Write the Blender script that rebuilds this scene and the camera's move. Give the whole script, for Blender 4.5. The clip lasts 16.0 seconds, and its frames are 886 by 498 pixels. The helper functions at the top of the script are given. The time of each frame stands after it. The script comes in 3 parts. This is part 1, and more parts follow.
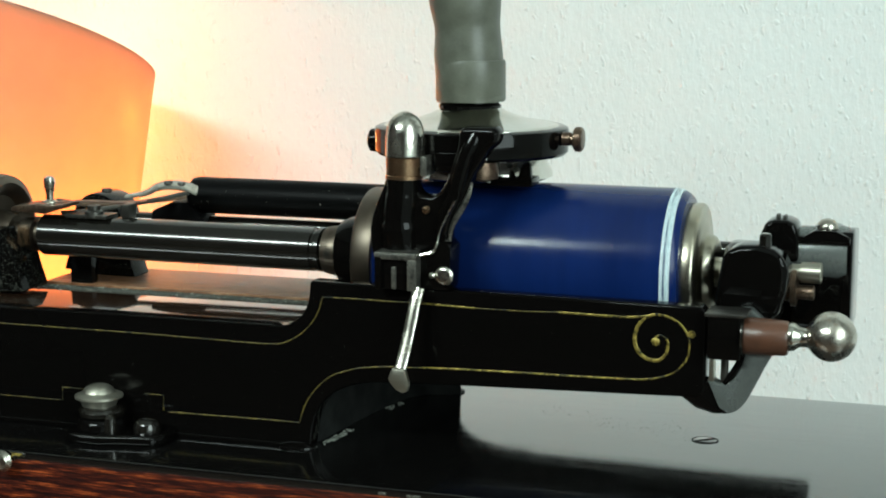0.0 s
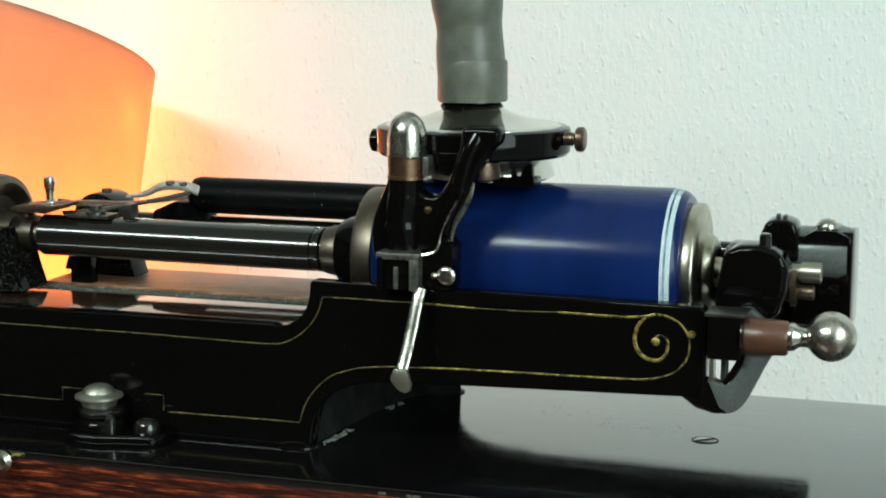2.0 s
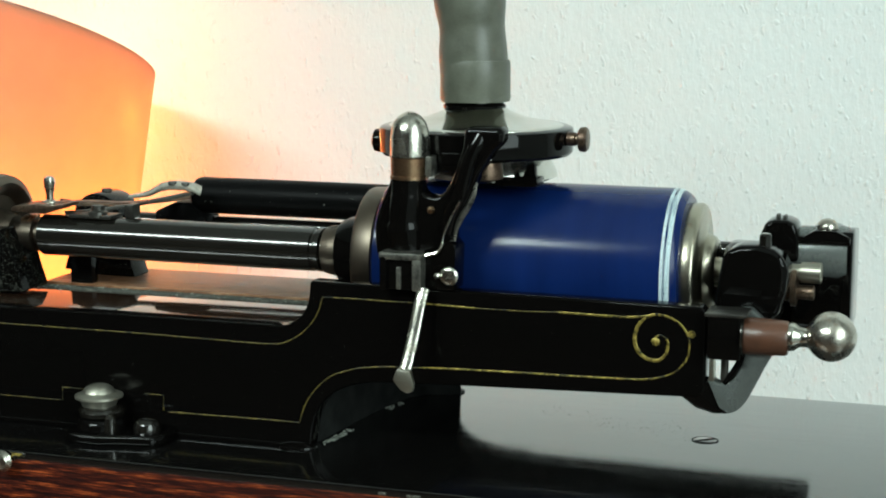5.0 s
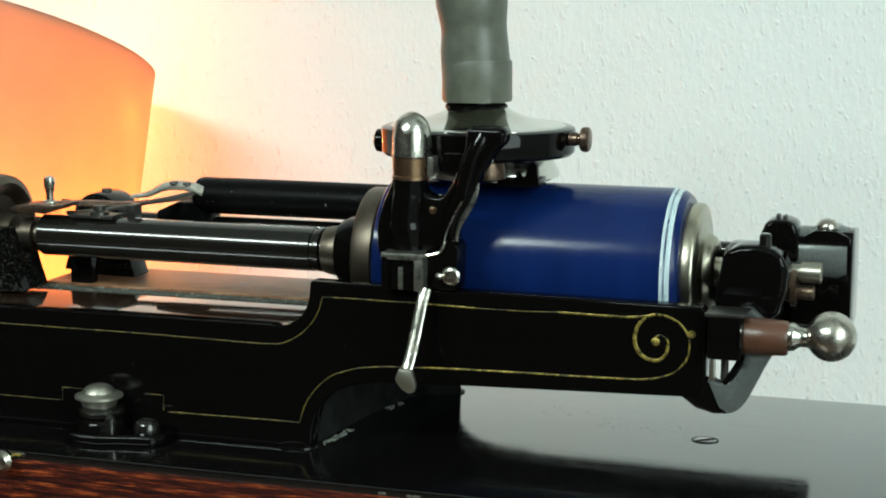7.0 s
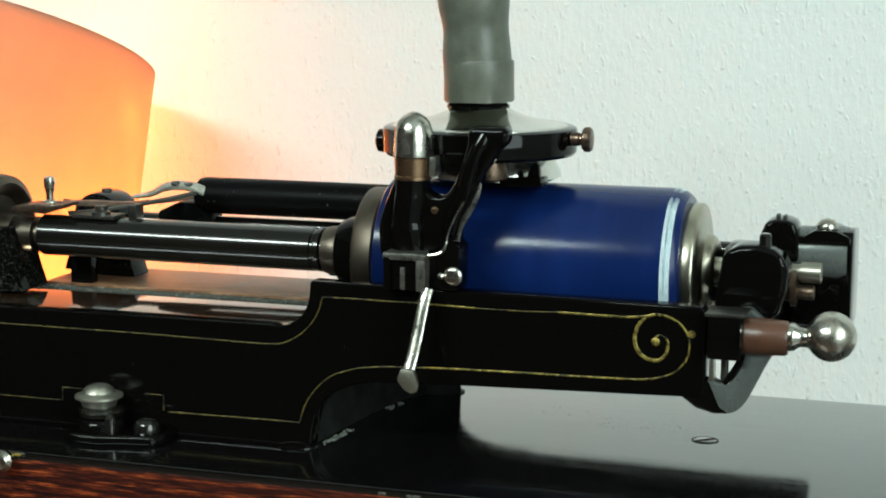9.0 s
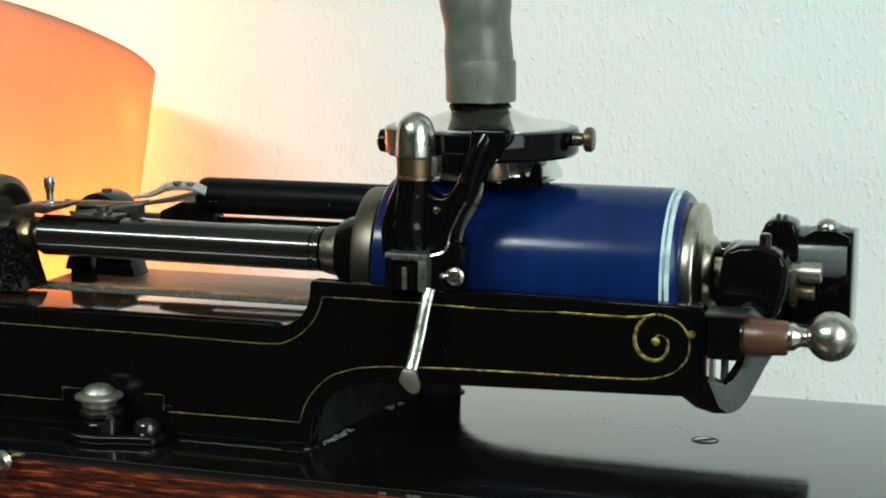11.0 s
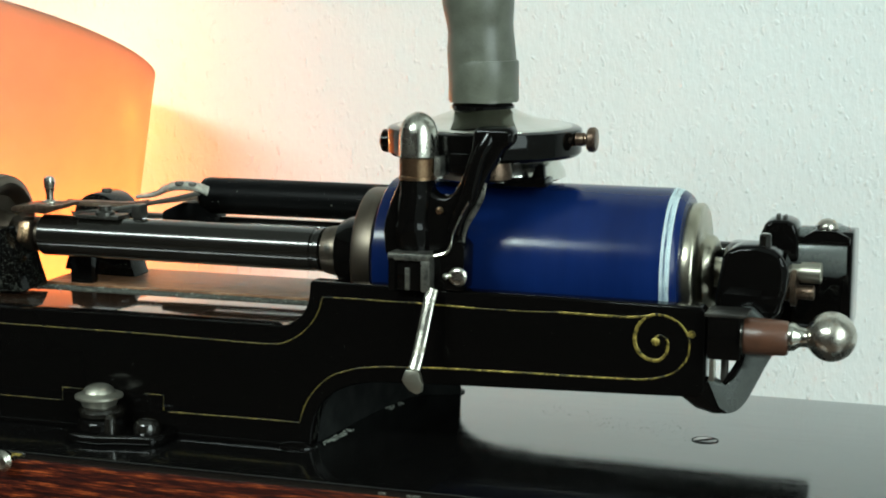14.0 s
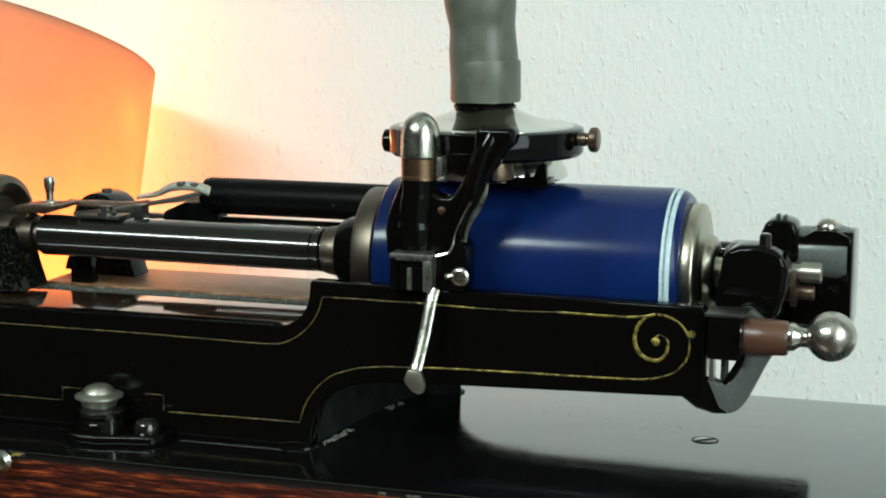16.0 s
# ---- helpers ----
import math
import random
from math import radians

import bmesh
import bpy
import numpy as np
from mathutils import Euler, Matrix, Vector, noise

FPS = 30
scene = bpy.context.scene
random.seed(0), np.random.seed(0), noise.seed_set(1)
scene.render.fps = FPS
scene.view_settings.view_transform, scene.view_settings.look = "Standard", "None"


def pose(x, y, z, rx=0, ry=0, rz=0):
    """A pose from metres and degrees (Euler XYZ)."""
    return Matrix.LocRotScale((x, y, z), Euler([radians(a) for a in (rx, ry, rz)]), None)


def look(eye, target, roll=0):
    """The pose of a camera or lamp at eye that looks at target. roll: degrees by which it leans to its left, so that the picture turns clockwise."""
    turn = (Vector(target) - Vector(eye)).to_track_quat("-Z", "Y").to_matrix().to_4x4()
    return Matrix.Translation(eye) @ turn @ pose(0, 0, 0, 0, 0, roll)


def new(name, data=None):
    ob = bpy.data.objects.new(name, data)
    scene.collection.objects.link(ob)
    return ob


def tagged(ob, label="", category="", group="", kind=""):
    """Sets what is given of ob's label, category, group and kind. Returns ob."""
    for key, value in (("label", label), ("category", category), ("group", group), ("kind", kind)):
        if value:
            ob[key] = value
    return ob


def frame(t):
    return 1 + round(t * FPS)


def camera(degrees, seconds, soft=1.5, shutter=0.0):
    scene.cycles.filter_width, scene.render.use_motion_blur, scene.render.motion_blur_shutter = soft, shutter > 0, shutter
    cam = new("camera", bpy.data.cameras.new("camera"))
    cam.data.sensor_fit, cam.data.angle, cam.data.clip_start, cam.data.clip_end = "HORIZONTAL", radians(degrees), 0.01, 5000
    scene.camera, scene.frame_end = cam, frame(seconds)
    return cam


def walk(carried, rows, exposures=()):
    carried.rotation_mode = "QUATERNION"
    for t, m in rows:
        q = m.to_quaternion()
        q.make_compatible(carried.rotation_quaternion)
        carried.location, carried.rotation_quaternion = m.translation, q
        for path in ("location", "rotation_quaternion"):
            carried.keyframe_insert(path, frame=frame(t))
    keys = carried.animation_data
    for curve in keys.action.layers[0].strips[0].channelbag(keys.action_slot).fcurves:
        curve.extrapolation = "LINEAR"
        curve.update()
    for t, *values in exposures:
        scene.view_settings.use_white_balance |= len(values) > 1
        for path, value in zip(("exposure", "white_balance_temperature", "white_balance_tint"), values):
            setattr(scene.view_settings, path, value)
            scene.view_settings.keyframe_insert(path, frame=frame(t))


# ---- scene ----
cam = camera(29.2915, 16.0, soft=1.9, shutter=0.5)
AXIS = 0.95          # height of the mandrel's axis above the room's floor
MM = 0.001055       # one unit of the plan, in metres


def world(x, y, z):
    """Units of the plan, from the record's right end on the mandrel's axis, to metres in the room."""
    return Vector((x * MM, y * MM, z * MM + AXIS))


EYE = world(93.57, -540.60, 95.85)
WAY = Vector((-0.300716, 0.939817, -0.162216))
walk(cam, [(0.0, look(EYE, EYE + WAY, 0.164)), (16.0, look(EYE, EYE + WAY, 0.164))],
     exposures=[(0.0, 0.0, 6500, 10), (16.0, 0.0, 6500, 10)])

# ---- light ----
room = bpy.data.worlds.new("room_air")
room.use_nodes = True
room.node_tree.nodes["Background"].inputs[0].default_value = (0.75, 0.9, 0.85, 1)
room.node_tree.nodes["Background"].inputs[1].default_value = 0.05
scene.world = room


def area_lamp(name, at, target, wide, high, watts, colour):
    data = bpy.data.lights.new(name, "AREA")
    data.shape, data.size, data.size_y, data.energy, data.color = "RECTANGLE", wide, high, watts, colour
    ob = new(name, data)
    ob.matrix_world = look(at, target)
    return ob


LAMP_AT = Vector((-1.05, -2.05, 2.5))
area_lamp("ceiling_light", LAMP_AT - Vector((0, 0, 0.062)), LAMP_AT - Vector((0, -0.001, 1)), 1.5, 0.42, 90, (0.80, 1.0, 0.96))
# daylight through the window in the right-hand wall
area_lamp("window_daylight", Vector((1.15, -1.16, 1.6)), Vector((0.0, -1.16, 1.6)), 1.2, 1.15, 32, (0.82, 1.0, 0.97))
glow = bpy.data.lights.new("table_lamp_bulb", "POINT")
glow.energy, glow.color, glow.shadow_soft_size = 2.7, (1.0, 0.72, 0.4), 0.025
new("table_lamp_bulb", glow).location = world(-402, 237, -62)
upper = bpy.data.lights.new("added_wall_glow", "POINT")
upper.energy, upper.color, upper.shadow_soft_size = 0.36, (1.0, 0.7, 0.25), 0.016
new("added_wall_glow", upper).location = world(-360, 294, 14)


# ---- materials ----
def material(name, colour, rough, metal=0.0, coat=0.0, spec=0.5):
    m = bpy.data.materials.new(name)
    m.use_nodes = True
    b = m.node_tree.nodes["Principled BSDF"]
    b.inputs["Base Color"].default_value = (*colour, 1)
    b.inputs["Roughness"].default_value = rough
    b.inputs["Metallic"].default_value = metal
    b.inputs["Coat Weight"].default_value = coat
    b.inputs["Coat Roughness"].default_value = 0.06
    b.inputs["Specular IOR Level"].default_value = spec
    return m, m.node_tree, b


def add(tree, kind, **values):
    n = tree.nodes.new(kind)
    for k, v in values.items():
        n.inputs[k.replace("_", " ")].default_value = v
    return n


def coords(tree, scale=(1, 1, 1)):
    c = tree.nodes.new("ShaderNodeTexCoord")
    m = tree.nodes.new("ShaderNodeMapping")
    m.inputs["Scale"].default_value = scale
    tree.links.new(c.outputs["Object"], m.inputs["Vector"])
    return m.outputs["Vector"]


def noise_of(tree, scale, detail=3.0, stretch=(1, 1, 1), rough=0.55):
    n = add(tree, "ShaderNodeTexNoise", Scale=scale, Detail=detail, Roughness=rough)
    tree.links.new(coords(tree, stretch), n.inputs["Vector"])
    return n.outputs["Fac"]


def ramp(tree, fac, stops):
    r = tree.nodes.new("ShaderNodeValToRGB")
    els = r.color_ramp.elements
    while len(els) < len(stops):
        els.new(0.5)
    for e, (p, c) in zip(els, stops):
        e.position, e.color = p, (*c, 1) if len(c) == 3 else c
    tree.links.new(fac, r.inputs[0])
    return r.outputs["Color"]


def grey(v):
    return (v, v, v)


def bump(tree, b, height, strength, distance):
    n = add(tree, "ShaderNodeBump", Strength=strength, Distance=distance)
    tree.links.new(height, n.inputs["Height"])
    tree.links.new(n.outputs["Normal"], b.inputs["Normal"])
    return n


def vary(m, tree, b, scale, c0, c1, r0, r1, bump_by=0.0, fine=2500.0, stretch=(1, 1, 1)):
    """Colour and gloss that change at two scales, with a little relief."""
    big, small = noise_of(tree, scale, 4, stretch), noise_of(tree, fine, 2, stretch)
    mix = tree.nodes.new("ShaderNodeMath")
    mix.operation = "MULTIPLY_ADD"
    mix.inputs[1].default_value = 0.3
    tree.links.new(small, mix.inputs[0])
    tree.links.new(big, mix.inputs[2])
    tree.links.new(ramp(tree, mix.outputs[0], [(0.45, c0), (0.85, c1)]), b.inputs["Base Color"])
    tree.links.new(ramp(tree, mix.outputs[0], [(0.45, grey(r0)), (0.85, grey(r1))]), b.inputs["Roughness"])
    if bump_by:
        bump(tree, b, small, bump_by, 0.0002)
    return m


def japan_black(name, dust, spec=0.16):
    """Black stoved enamel; dust: how much pale dust and chipping lies on it."""
    m, t, b = material(name, grey(0.004), 0.12, 0, 0.0, spec)
    specks = noise_of(t, 1900, 3)
    film = noise_of(t, 60, 4)
    s = ramp(t, specks, [(0.72 - dust * 0.1, grey(0)), (0.78 - dust * 0.1, grey(1))])
    mixer = t.nodes.new("ShaderNodeMix")
    mixer.data_type = "RGBA"
    mixer.inputs["A"].default_value = (0.0024, 0.0021, 0.0019, 1)
    mixer.inputs["B"].default_value = (0.12, 0.125, 0.105, 1)
    t.links.new(s, mixer.inputs["Factor"])
    t.links.new(mixer.outputs["Result"], b.inputs["Base Color"])
    t.links.new(ramp(t, film, [(0.3, grey(0.07)), (0.75, grey(0.07 + 0.16 * dust))]), b.inputs["Roughness"])
    bump(t, b, noise_of(t, 90, 2), 0.06, 0.0006)
    return m


BLACK = japan_black("black_enamel", 0.0)
BED_BLACK = japan_black("bed_black_enamel", 0.0, 0.07)
BED_GLOSS, t, b = material("bed_enamel", (0.03, 0.016, 0.01), 0.08, 0, 1.0, 1.0)
t.links.new(ramp(t, noise_of(t, 50, 5), [(0.3, grey(0.05)), (0.75, grey(0.13))]), b.inputs["Roughness"])
LEDGE, t, b = material("glow_tinted_ledge", (0.08, 0.045, 0.03), 0.3, 0, 0.0, 0.45)
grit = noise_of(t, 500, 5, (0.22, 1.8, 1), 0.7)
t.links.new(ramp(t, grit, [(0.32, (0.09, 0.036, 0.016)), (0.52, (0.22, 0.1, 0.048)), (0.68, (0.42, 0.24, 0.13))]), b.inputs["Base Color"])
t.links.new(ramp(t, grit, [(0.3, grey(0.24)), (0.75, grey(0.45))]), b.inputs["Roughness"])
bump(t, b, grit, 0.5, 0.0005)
GRIT, t, b = material("gritty_dust", (0.1, 0.1, 0.08), 0.8)
grit = noise_of(t, 1200, 5, (1, 1, 1), 0.75)
t.links.new(ramp(t, grit, [(0.35, (0.015, 0.016, 0.013)), (0.55, (0.07, 0.075, 0.06)), (0.72, (0.3, 0.3, 0.25))]), b.inputs["Base Color"])
bump(t, b, grit, 0.8, 0.0006)
MATTE, t, b = material("dull_black_paint", grey(0.004), 0.4, 0, 0, 0.05)
spots = noise_of(t, 900, 2)
t.links.new(ramp(t, spots, [(0.0, (0.003, 0.003, 0.003)), (0.72, (0.004, 0.004, 0.004)), (0.75, (0.3, 0.3, 0.26))]), b.inputs["Base Color"])
WEB, t, b = material("dull_grey_black_casting", grey(0.014), 0.75, 0, 0, 0.06)
t.links.new(ramp(t, noise_of(t, 120, 5), [(0.3, (0.006, 0.0065, 0.0065)), (0.75, (0.02, 0.021, 0.02))]), b.inputs["Base Color"])
DUSTY = japan_black("dusty_black_enamel", 1.0)

DECK, t, b = material("deck_enamel", grey(0.006), 0.1, 0, 0.6, 0.9)
specks = noise_of(t, 420, 5, (1, 1, 1), 0.7)
t.links.new(ramp(t, specks, [(0.0, (0.003, 0.0028, 0.0026)), (0.64, (0.004, 0.0038, 0.0036)), (0.74, (0.05, 0.052, 0.045))]), b.inputs["Base Color"])
t.links.new(ramp(t, noise_of(t, 70, 6, (0.4, 2.0, 1), 0.65), [(0.3, grey(0.06)), (0.75, grey(0.19))]), b.inputs["Roughness"])
bump(t, b, noise_of(t, 60, 6, (0.25, 2.2, 1), 0.7), 0.1, 0.0008)

NICKEL = vary(*material("worn_nickel", (0.55, 0.53, 0.47), 0.2, 1.0), 260, (0.26, 0.245, 0.2), (0.7, 0.68, 0.61), 0.34, 0.13, 0.06, 1800)
SATIN = vary(*material("satin_nickel", (0.45, 0.43, 0.36), 0.34, 1.0), 110, (0.34, 0.32, 0.26), (0.5, 0.48, 0.41), 0.42, 0.28, 0.05, 2200, (0.05, 1, 1))
CHROME = vary(*material("bright_nickel", (0.7, 0.69, 0.64), 0.1, 1.0), 90, (0.6, 0.58, 0.52), (0.74, 0.73, 0.69), 0.16, 0.06)
BRASS = vary(*material("tarnished_brass", (0.35, 0.2, 0.1), 0.3, 1.0), 200, (0.22, 0.12, 0.07), (0.45, 0.3, 0.18), 0.4, 0.22)
STEEL = vary(*material("blued_steel", grey(0.02), 0.3, 0.5, 0.6), 70, (0.008, 0.007, 0.0055), (0.02, 0.0175, 0.014), 0.22, 0.15, 0.03, 3000, (0.04, 1, 1))
DARKSTEEL = vary(*material("dark_iron", grey(0.05), 0.4, 0.8), 80, (0.035, 0.034, 0.03), (0.09, 0.085, 0.075), 0.42, 0.28, 0.1)
WORN = vary(*material("worn_edge_metal", (0.2, 0.19, 0.17), 0.35, 0.8), 260, (0.03, 0.03, 0.028), (0.3, 0.29, 0.25), 0.45, 0.25, 0.1, 1500)
DARKBRASS = vary(*material("browned_brass", (0.1, 0.06, 0.04), 0.35, 0.9), 200, (0.06, 0.035, 0.026), (0.24, 0.17, 0.12), 0.42, 0.25, 0.08)
FROSTED = vary(*material("dull_nickel", (0.42, 0.4, 0.33), 0.48, 1.0), 110, (0.4, 0.385, 0.32), (0.55, 0.53, 0.45), 0.5, 0.4, 0.04, 2200)
GREY_GLOSS = vary(*material("grey_glossy_enamel", grey(0.1), 0.25, 0.5), 60, (0.1, 0.11, 0.105), (0.2, 0.215, 0.205), 0.32, 0.22, 0.05)
KNOB = vary(*material("dulled_nickel_ball", (0.4, 0.38, 0.33), 0.3, 1.0), 240, (0.34, 0.31, 0.26), (0.62, 0.59, 0.53), 0.34, 0.2, 0.05, 1500)
MANDREL = vary(*material("warm_satin_nickel", (0.4, 0.37, 0.29), 0.3, 1.0), 110, (0.36, 0.33, 0.255), (0.5, 0.465, 0.375), 0.34, 0.24, 0.04, 2200)
FLANGE = vary(*material("dark_brown_nickel", (0.2, 0.16, 0.13), 0.35, 1.0), 110, (0.075, 0.058, 0.045), (0.17, 0.14, 0.11), 0.48, 0.36, 0.04, 2200)
FIBRE = vary(*material("brown_fibre", (0.16, 0.06, 0.03), 0.35), 120, (0.055, 0.022, 0.012), (0.105, 0.043, 0.024), 0.42, 0.3, 0.1)
RUBBER = vary(*material("grey_rubber", (0.1, 0.1, 0.08), 0.42), 130, (0.075, 0.078, 0.06), (0.115, 0.12, 0.094), 0.34, 0.44, 0.12, 1400)
CRUMB = vary(*material("pale_grit", (0.3, 0.31, 0.27), 0.85), 700, (0.13, 0.14, 0.12), (0.42, 0.44, 0.38), 0.9, 0.7)
LETTER = vary(*material("white_print", (0.62, 0.72, 0.74), 0.4), 600, (0.45, 0.6, 0.65), (0.7, 0.8, 0.8), 0.5, 0.35)

# record: blue celluloid with fine grooves across its length
BLUE, t, b = material("blue_celluloid", (0.006, 0.016, 0.105), 0.24, 0, 0.0, 0.27)
t.links.new(ramp(t, noise_of(t, 40, 4, (2.0, 0.5, 0.5)), [(0.3, (0.0025, 0.0105, 0.06)), (0.75, (0.0045, 0.017, 0.092))]), b.inputs["Base Color"])
t.links.new(ramp(t, noise_of(t, 500, 3, (1.0, 0.03, 0.03)), [(0.3, grey(0.15)), (0.75, grey(0.23))]), b.inputs["Roughness"])
bump(t, b, noise_of(t, 2600, 2, (1, 0.02, 0.02)), 0.25, 0.00012)
# gilt lines, worn through in places to the enamel
GILT, t, b = material("worn_gilt", (0.4, 0.3, 0.06), 0.4, 0.5)
wear = noise_of(t, 520, 6, (1, 1, 1), 0.8)
t.links.new(ramp(t, wear, [(0.43, (0.006, 0.006, 0.004)), (0.5, (0.2, 0.145, 0.028)), (0.62, (0.4, 0.3, 0.07)), (0.75, (0.55, 0.43, 0.13))]), b.inputs["Base Color"])
GILT_FAINT, t, b = material("faded_gilt", (0.2, 0.14, 0.03), 0.45, 0.4)
wear = noise_of(t, 420, 6, (1, 1, 1), 0.8)
t.links.new(ramp(t, wear, [(0.42, (0.006, 0.006, 0.004)), (0.54, (0.12, 0.088, 0.02)), (0.75, (0.27, 0.2, 0.05))]), b.inputs["Base Color"])

# reddish stained oak of the case
WOOD, t, b = material("stained_oak", (0.1, 0.03, 0.01), 0.35, 0, 0.1, 0.35)
grain = noise_of(t, 150, 7, (0.34, 3.2, 4.6), 0.74)
t.links.new(ramp(t, grain, [(0.42, (0.007, 0.0012, 0.0009)), (0.5, (0.034, 0.0042, 0.002)), (0.56, (0.1, 0.015, 0.004)), (0.66, (0.36, 0.075, 0.018))]), b.inputs["Base Color"])
bump(t, b, grain, 0.25, 0.0004)
TABLE_WOOD, t, b = material("table_wood", (0.12, 0.06, 0.03), 0.4)
t.links.new(ramp(t, noise_of(t, 18, 6, (0.6, 8, 8)), [(0.3, (0.05, 0.022, 0.01)), (0.7, (0.13, 0.06, 0.028))]), b.inputs["Base Color"])

# woodchip wallpaper: chips under white paint
WALL, t, b = material("woodchip_wallpaper", grey(0.8), 0.75, 0, 0, 0.25)
chips = add(t, "ShaderNodeTexVoronoi", Scale=190.0, Randomness=1.0)
warp = add(t, "ShaderNodeTexNoise", Scale=120.0, Detail=2.0)
t.links.new(coords(t), warp.inputs["Vector"])
mixv = t.nodes.new("ShaderNodeMix")
mixv.data_type = "RGBA"
mixv.blend_type = "LINEAR_LIGHT"
mixv.inputs["Factor"].default_value = 0.006
t.links.new(coords(t, (1.7, 1, 0.7)), mixv.inputs["A"])
t.links.new(warp.outputs["Color"], mixv.inputs["B"])
t.links.new(mixv.outputs["Result"], chips.inputs["Vector"])
chip = ramp(t, chips.outputs["Distance"], [(0.05, grey(1)), (0.42, grey(0))])
some = t.nodes.new("ShaderNodeMath")
some.operation = "MULTIPLY"
sep = t.nodes.new("ShaderNodeSeparateColor")
t.links.new(chips.outputs["Color"], sep.inputs[0])
pick = ramp(t, sep.outputs[0], [(0.2, grey(0)), (0.95, grey(1))])
t.links.new(chip, some.inputs[0])
t.links.new(pick, some.inputs[1])
total = t.nodes.new("ShaderNodeMath")
total.operation = "MULTIPLY_ADD"
total.inputs[1].default_value = 0.9
t.links.new(noise_of(t, 260, 3, (1.4, 1, 0.7), 0.5), total.inputs[0])
t.links.new(some.outputs[0], total.inputs[2])
bump(t, b, total.outputs[0], 0.56, 0.0014)
t.links.new(ramp(t, noise_of(t, 8, 4), [(0.3, (0.78, 0.8, 0.78)), (0.7, (0.82, 0.83, 0.81))]), b.inputs["Base Color"])

PAINT, t, b = material("dark_unseen_paint", (0.6, 0.62, 0.58), 0.8)
t.links.new(ramp(t, noise_of(t, 3, 4), [(0.3, (0.018, 0.010, 0.008)), (0.7, (0.03, 0.017, 0.013))]), b.inputs["Base Color"])
CEILING, t, b = material("ceiling_paint", (0.75, 0.77, 0.75), 0.8)
t.links.new(ramp(t, noise_of(t, 3, 4), [(0.3, (0.6, 0.62, 0.6)), (0.7, (0.66, 0.68, 0.66))]), b.inputs["Base Color"])
FLOORING, t, b = material("floor_boards", (0.2, 0.12, 0.07), 0.5)
t.links.new(ramp(t, noise_of(t, 4, 5, (1, 9, 1)), [(0.3, (0.025, 0.014, 0.008)), (0.7, (0.045, 0.025, 0.015))]), b.inputs["Base Color"])

# frosted orange glass of the table lamp
SHADE, t, b = material("frosted_orange_glass", (0.9, 0.3, 0.1), 0.5)
out = t.nodes["Material Output"]
thin = t.nodes.new("ShaderNodeBsdfTranslucent")
t.links.new(ramp(t, noise_of(t, 45, 3), [(0.3, (0.6, 0.235, 0.09)), (0.7, (0.66, 0.285, 0.12))]), thin.inputs["Color"])
skin = add(t, "ShaderNodeBsdfDiffuse", Color=(0.88, 0.62, 0.49, 1))
both = add(t, "ShaderNodeMixShader", Fac=0.4)
t.links.new(thin.outputs[0], both.inputs[1])
t.links.new(skin.outputs[0], both.inputs[2])
clear = add(t, "ShaderNodeBsdfTransparent", Color=(1.0, 0.85, 0.52, 1))
frost = add(t, "ShaderNodeMixShader", Fac=0.22)
t.links.new(both.outputs[0], frost.inputs[1])
t.links.new(clear.outputs[0], frost.inputs[2])
t.links.new(frost.outputs[0], out.inputs["Surface"])

RIM = vary(*material("brown_glass_edge", (0.4, 0.2, 0.14), 0.35), 60, (0.3, 0.13, 0.09), (0.45, 0.23, 0.16), 0.4, 0.3)

BULB, t, b = material("lit_glass", (1, 1, 1), 0.5)
b.inputs["Emission Color"].default_value = (1, 0.98, 0.9, 1)
b.inputs["Emission Strength"].default_value = 6.0


# ---- building helpers (all measures in units of the plan) ----
def thing(name, at, label, category, group=""):
    ob = new(name)
    ob.empty_display_size = 0.02
    ob.location = world(*at)
    return tagged(ob, label, category, group)


def spot(ob):
    p = Vector((0, 0, 0))
    while ob:
        p, ob = p + ob.location, ob.parent
    return p


def part(name, bm, mat, parent, label="", smooth=35, origin=None, move=(0, 0, 0)):
    """Links a bmesh, drawn in the units of the plan, as one mesh under its parent; origin: its centre of motion; move: a shift."""
    base = spot(parent) if parent else Vector((0, 0, 0))
    own = world(*origin) - base if origin else Vector((0, 0, 0))
    bmesh.ops.recalc_face_normals(bm, faces=bm.faces)
    for v in bm.verts:
        v.co = world(*(v.co + Vector(move))) - base - own
    for f in bm.faces:
        f.smooth = True
    for e in bm.edges:
        if len(e.link_faces) == 2 and e.calc_face_angle(0) > radians(smooth):
            e.smooth = False
    mesh = bpy.data.meshes.new(name)
    bm.to_mesh(mesh)
    bm.free()
    mesh.materials.append(mat)
    ob = new(name, mesh)
    ob.parent, ob.location = parent, own
    return tagged(ob, label)


def bevel(bm, width, segments=2, angle=40):
    edges = [e for e in bm.edges if len(e.link_faces) == 2 and e.calc_face_angle(0) > radians(angle)]
    if width:
        bmesh.ops.bevel(bm, geom=edges, offset=width, segments=segments, affect="EDGES", profile=0.6)
    return bm


def box(x0, x1, y0, y1, z0, z1, round_by=0.5, segments=2):
    bm = bmesh.new()
    bmesh.ops.create_cube(bm, size=1)
    for v in bm.verts:
        v.co = Vector(((x0 + x1) / 2 + v.co.x * (x1 - x0), (y0 + y1) / 2 + v.co.y * (y1 - y0), (z0 + z1) / 2 + v.co.z * (z1 - z0)))
    return bevel(bm, round_by, segments)


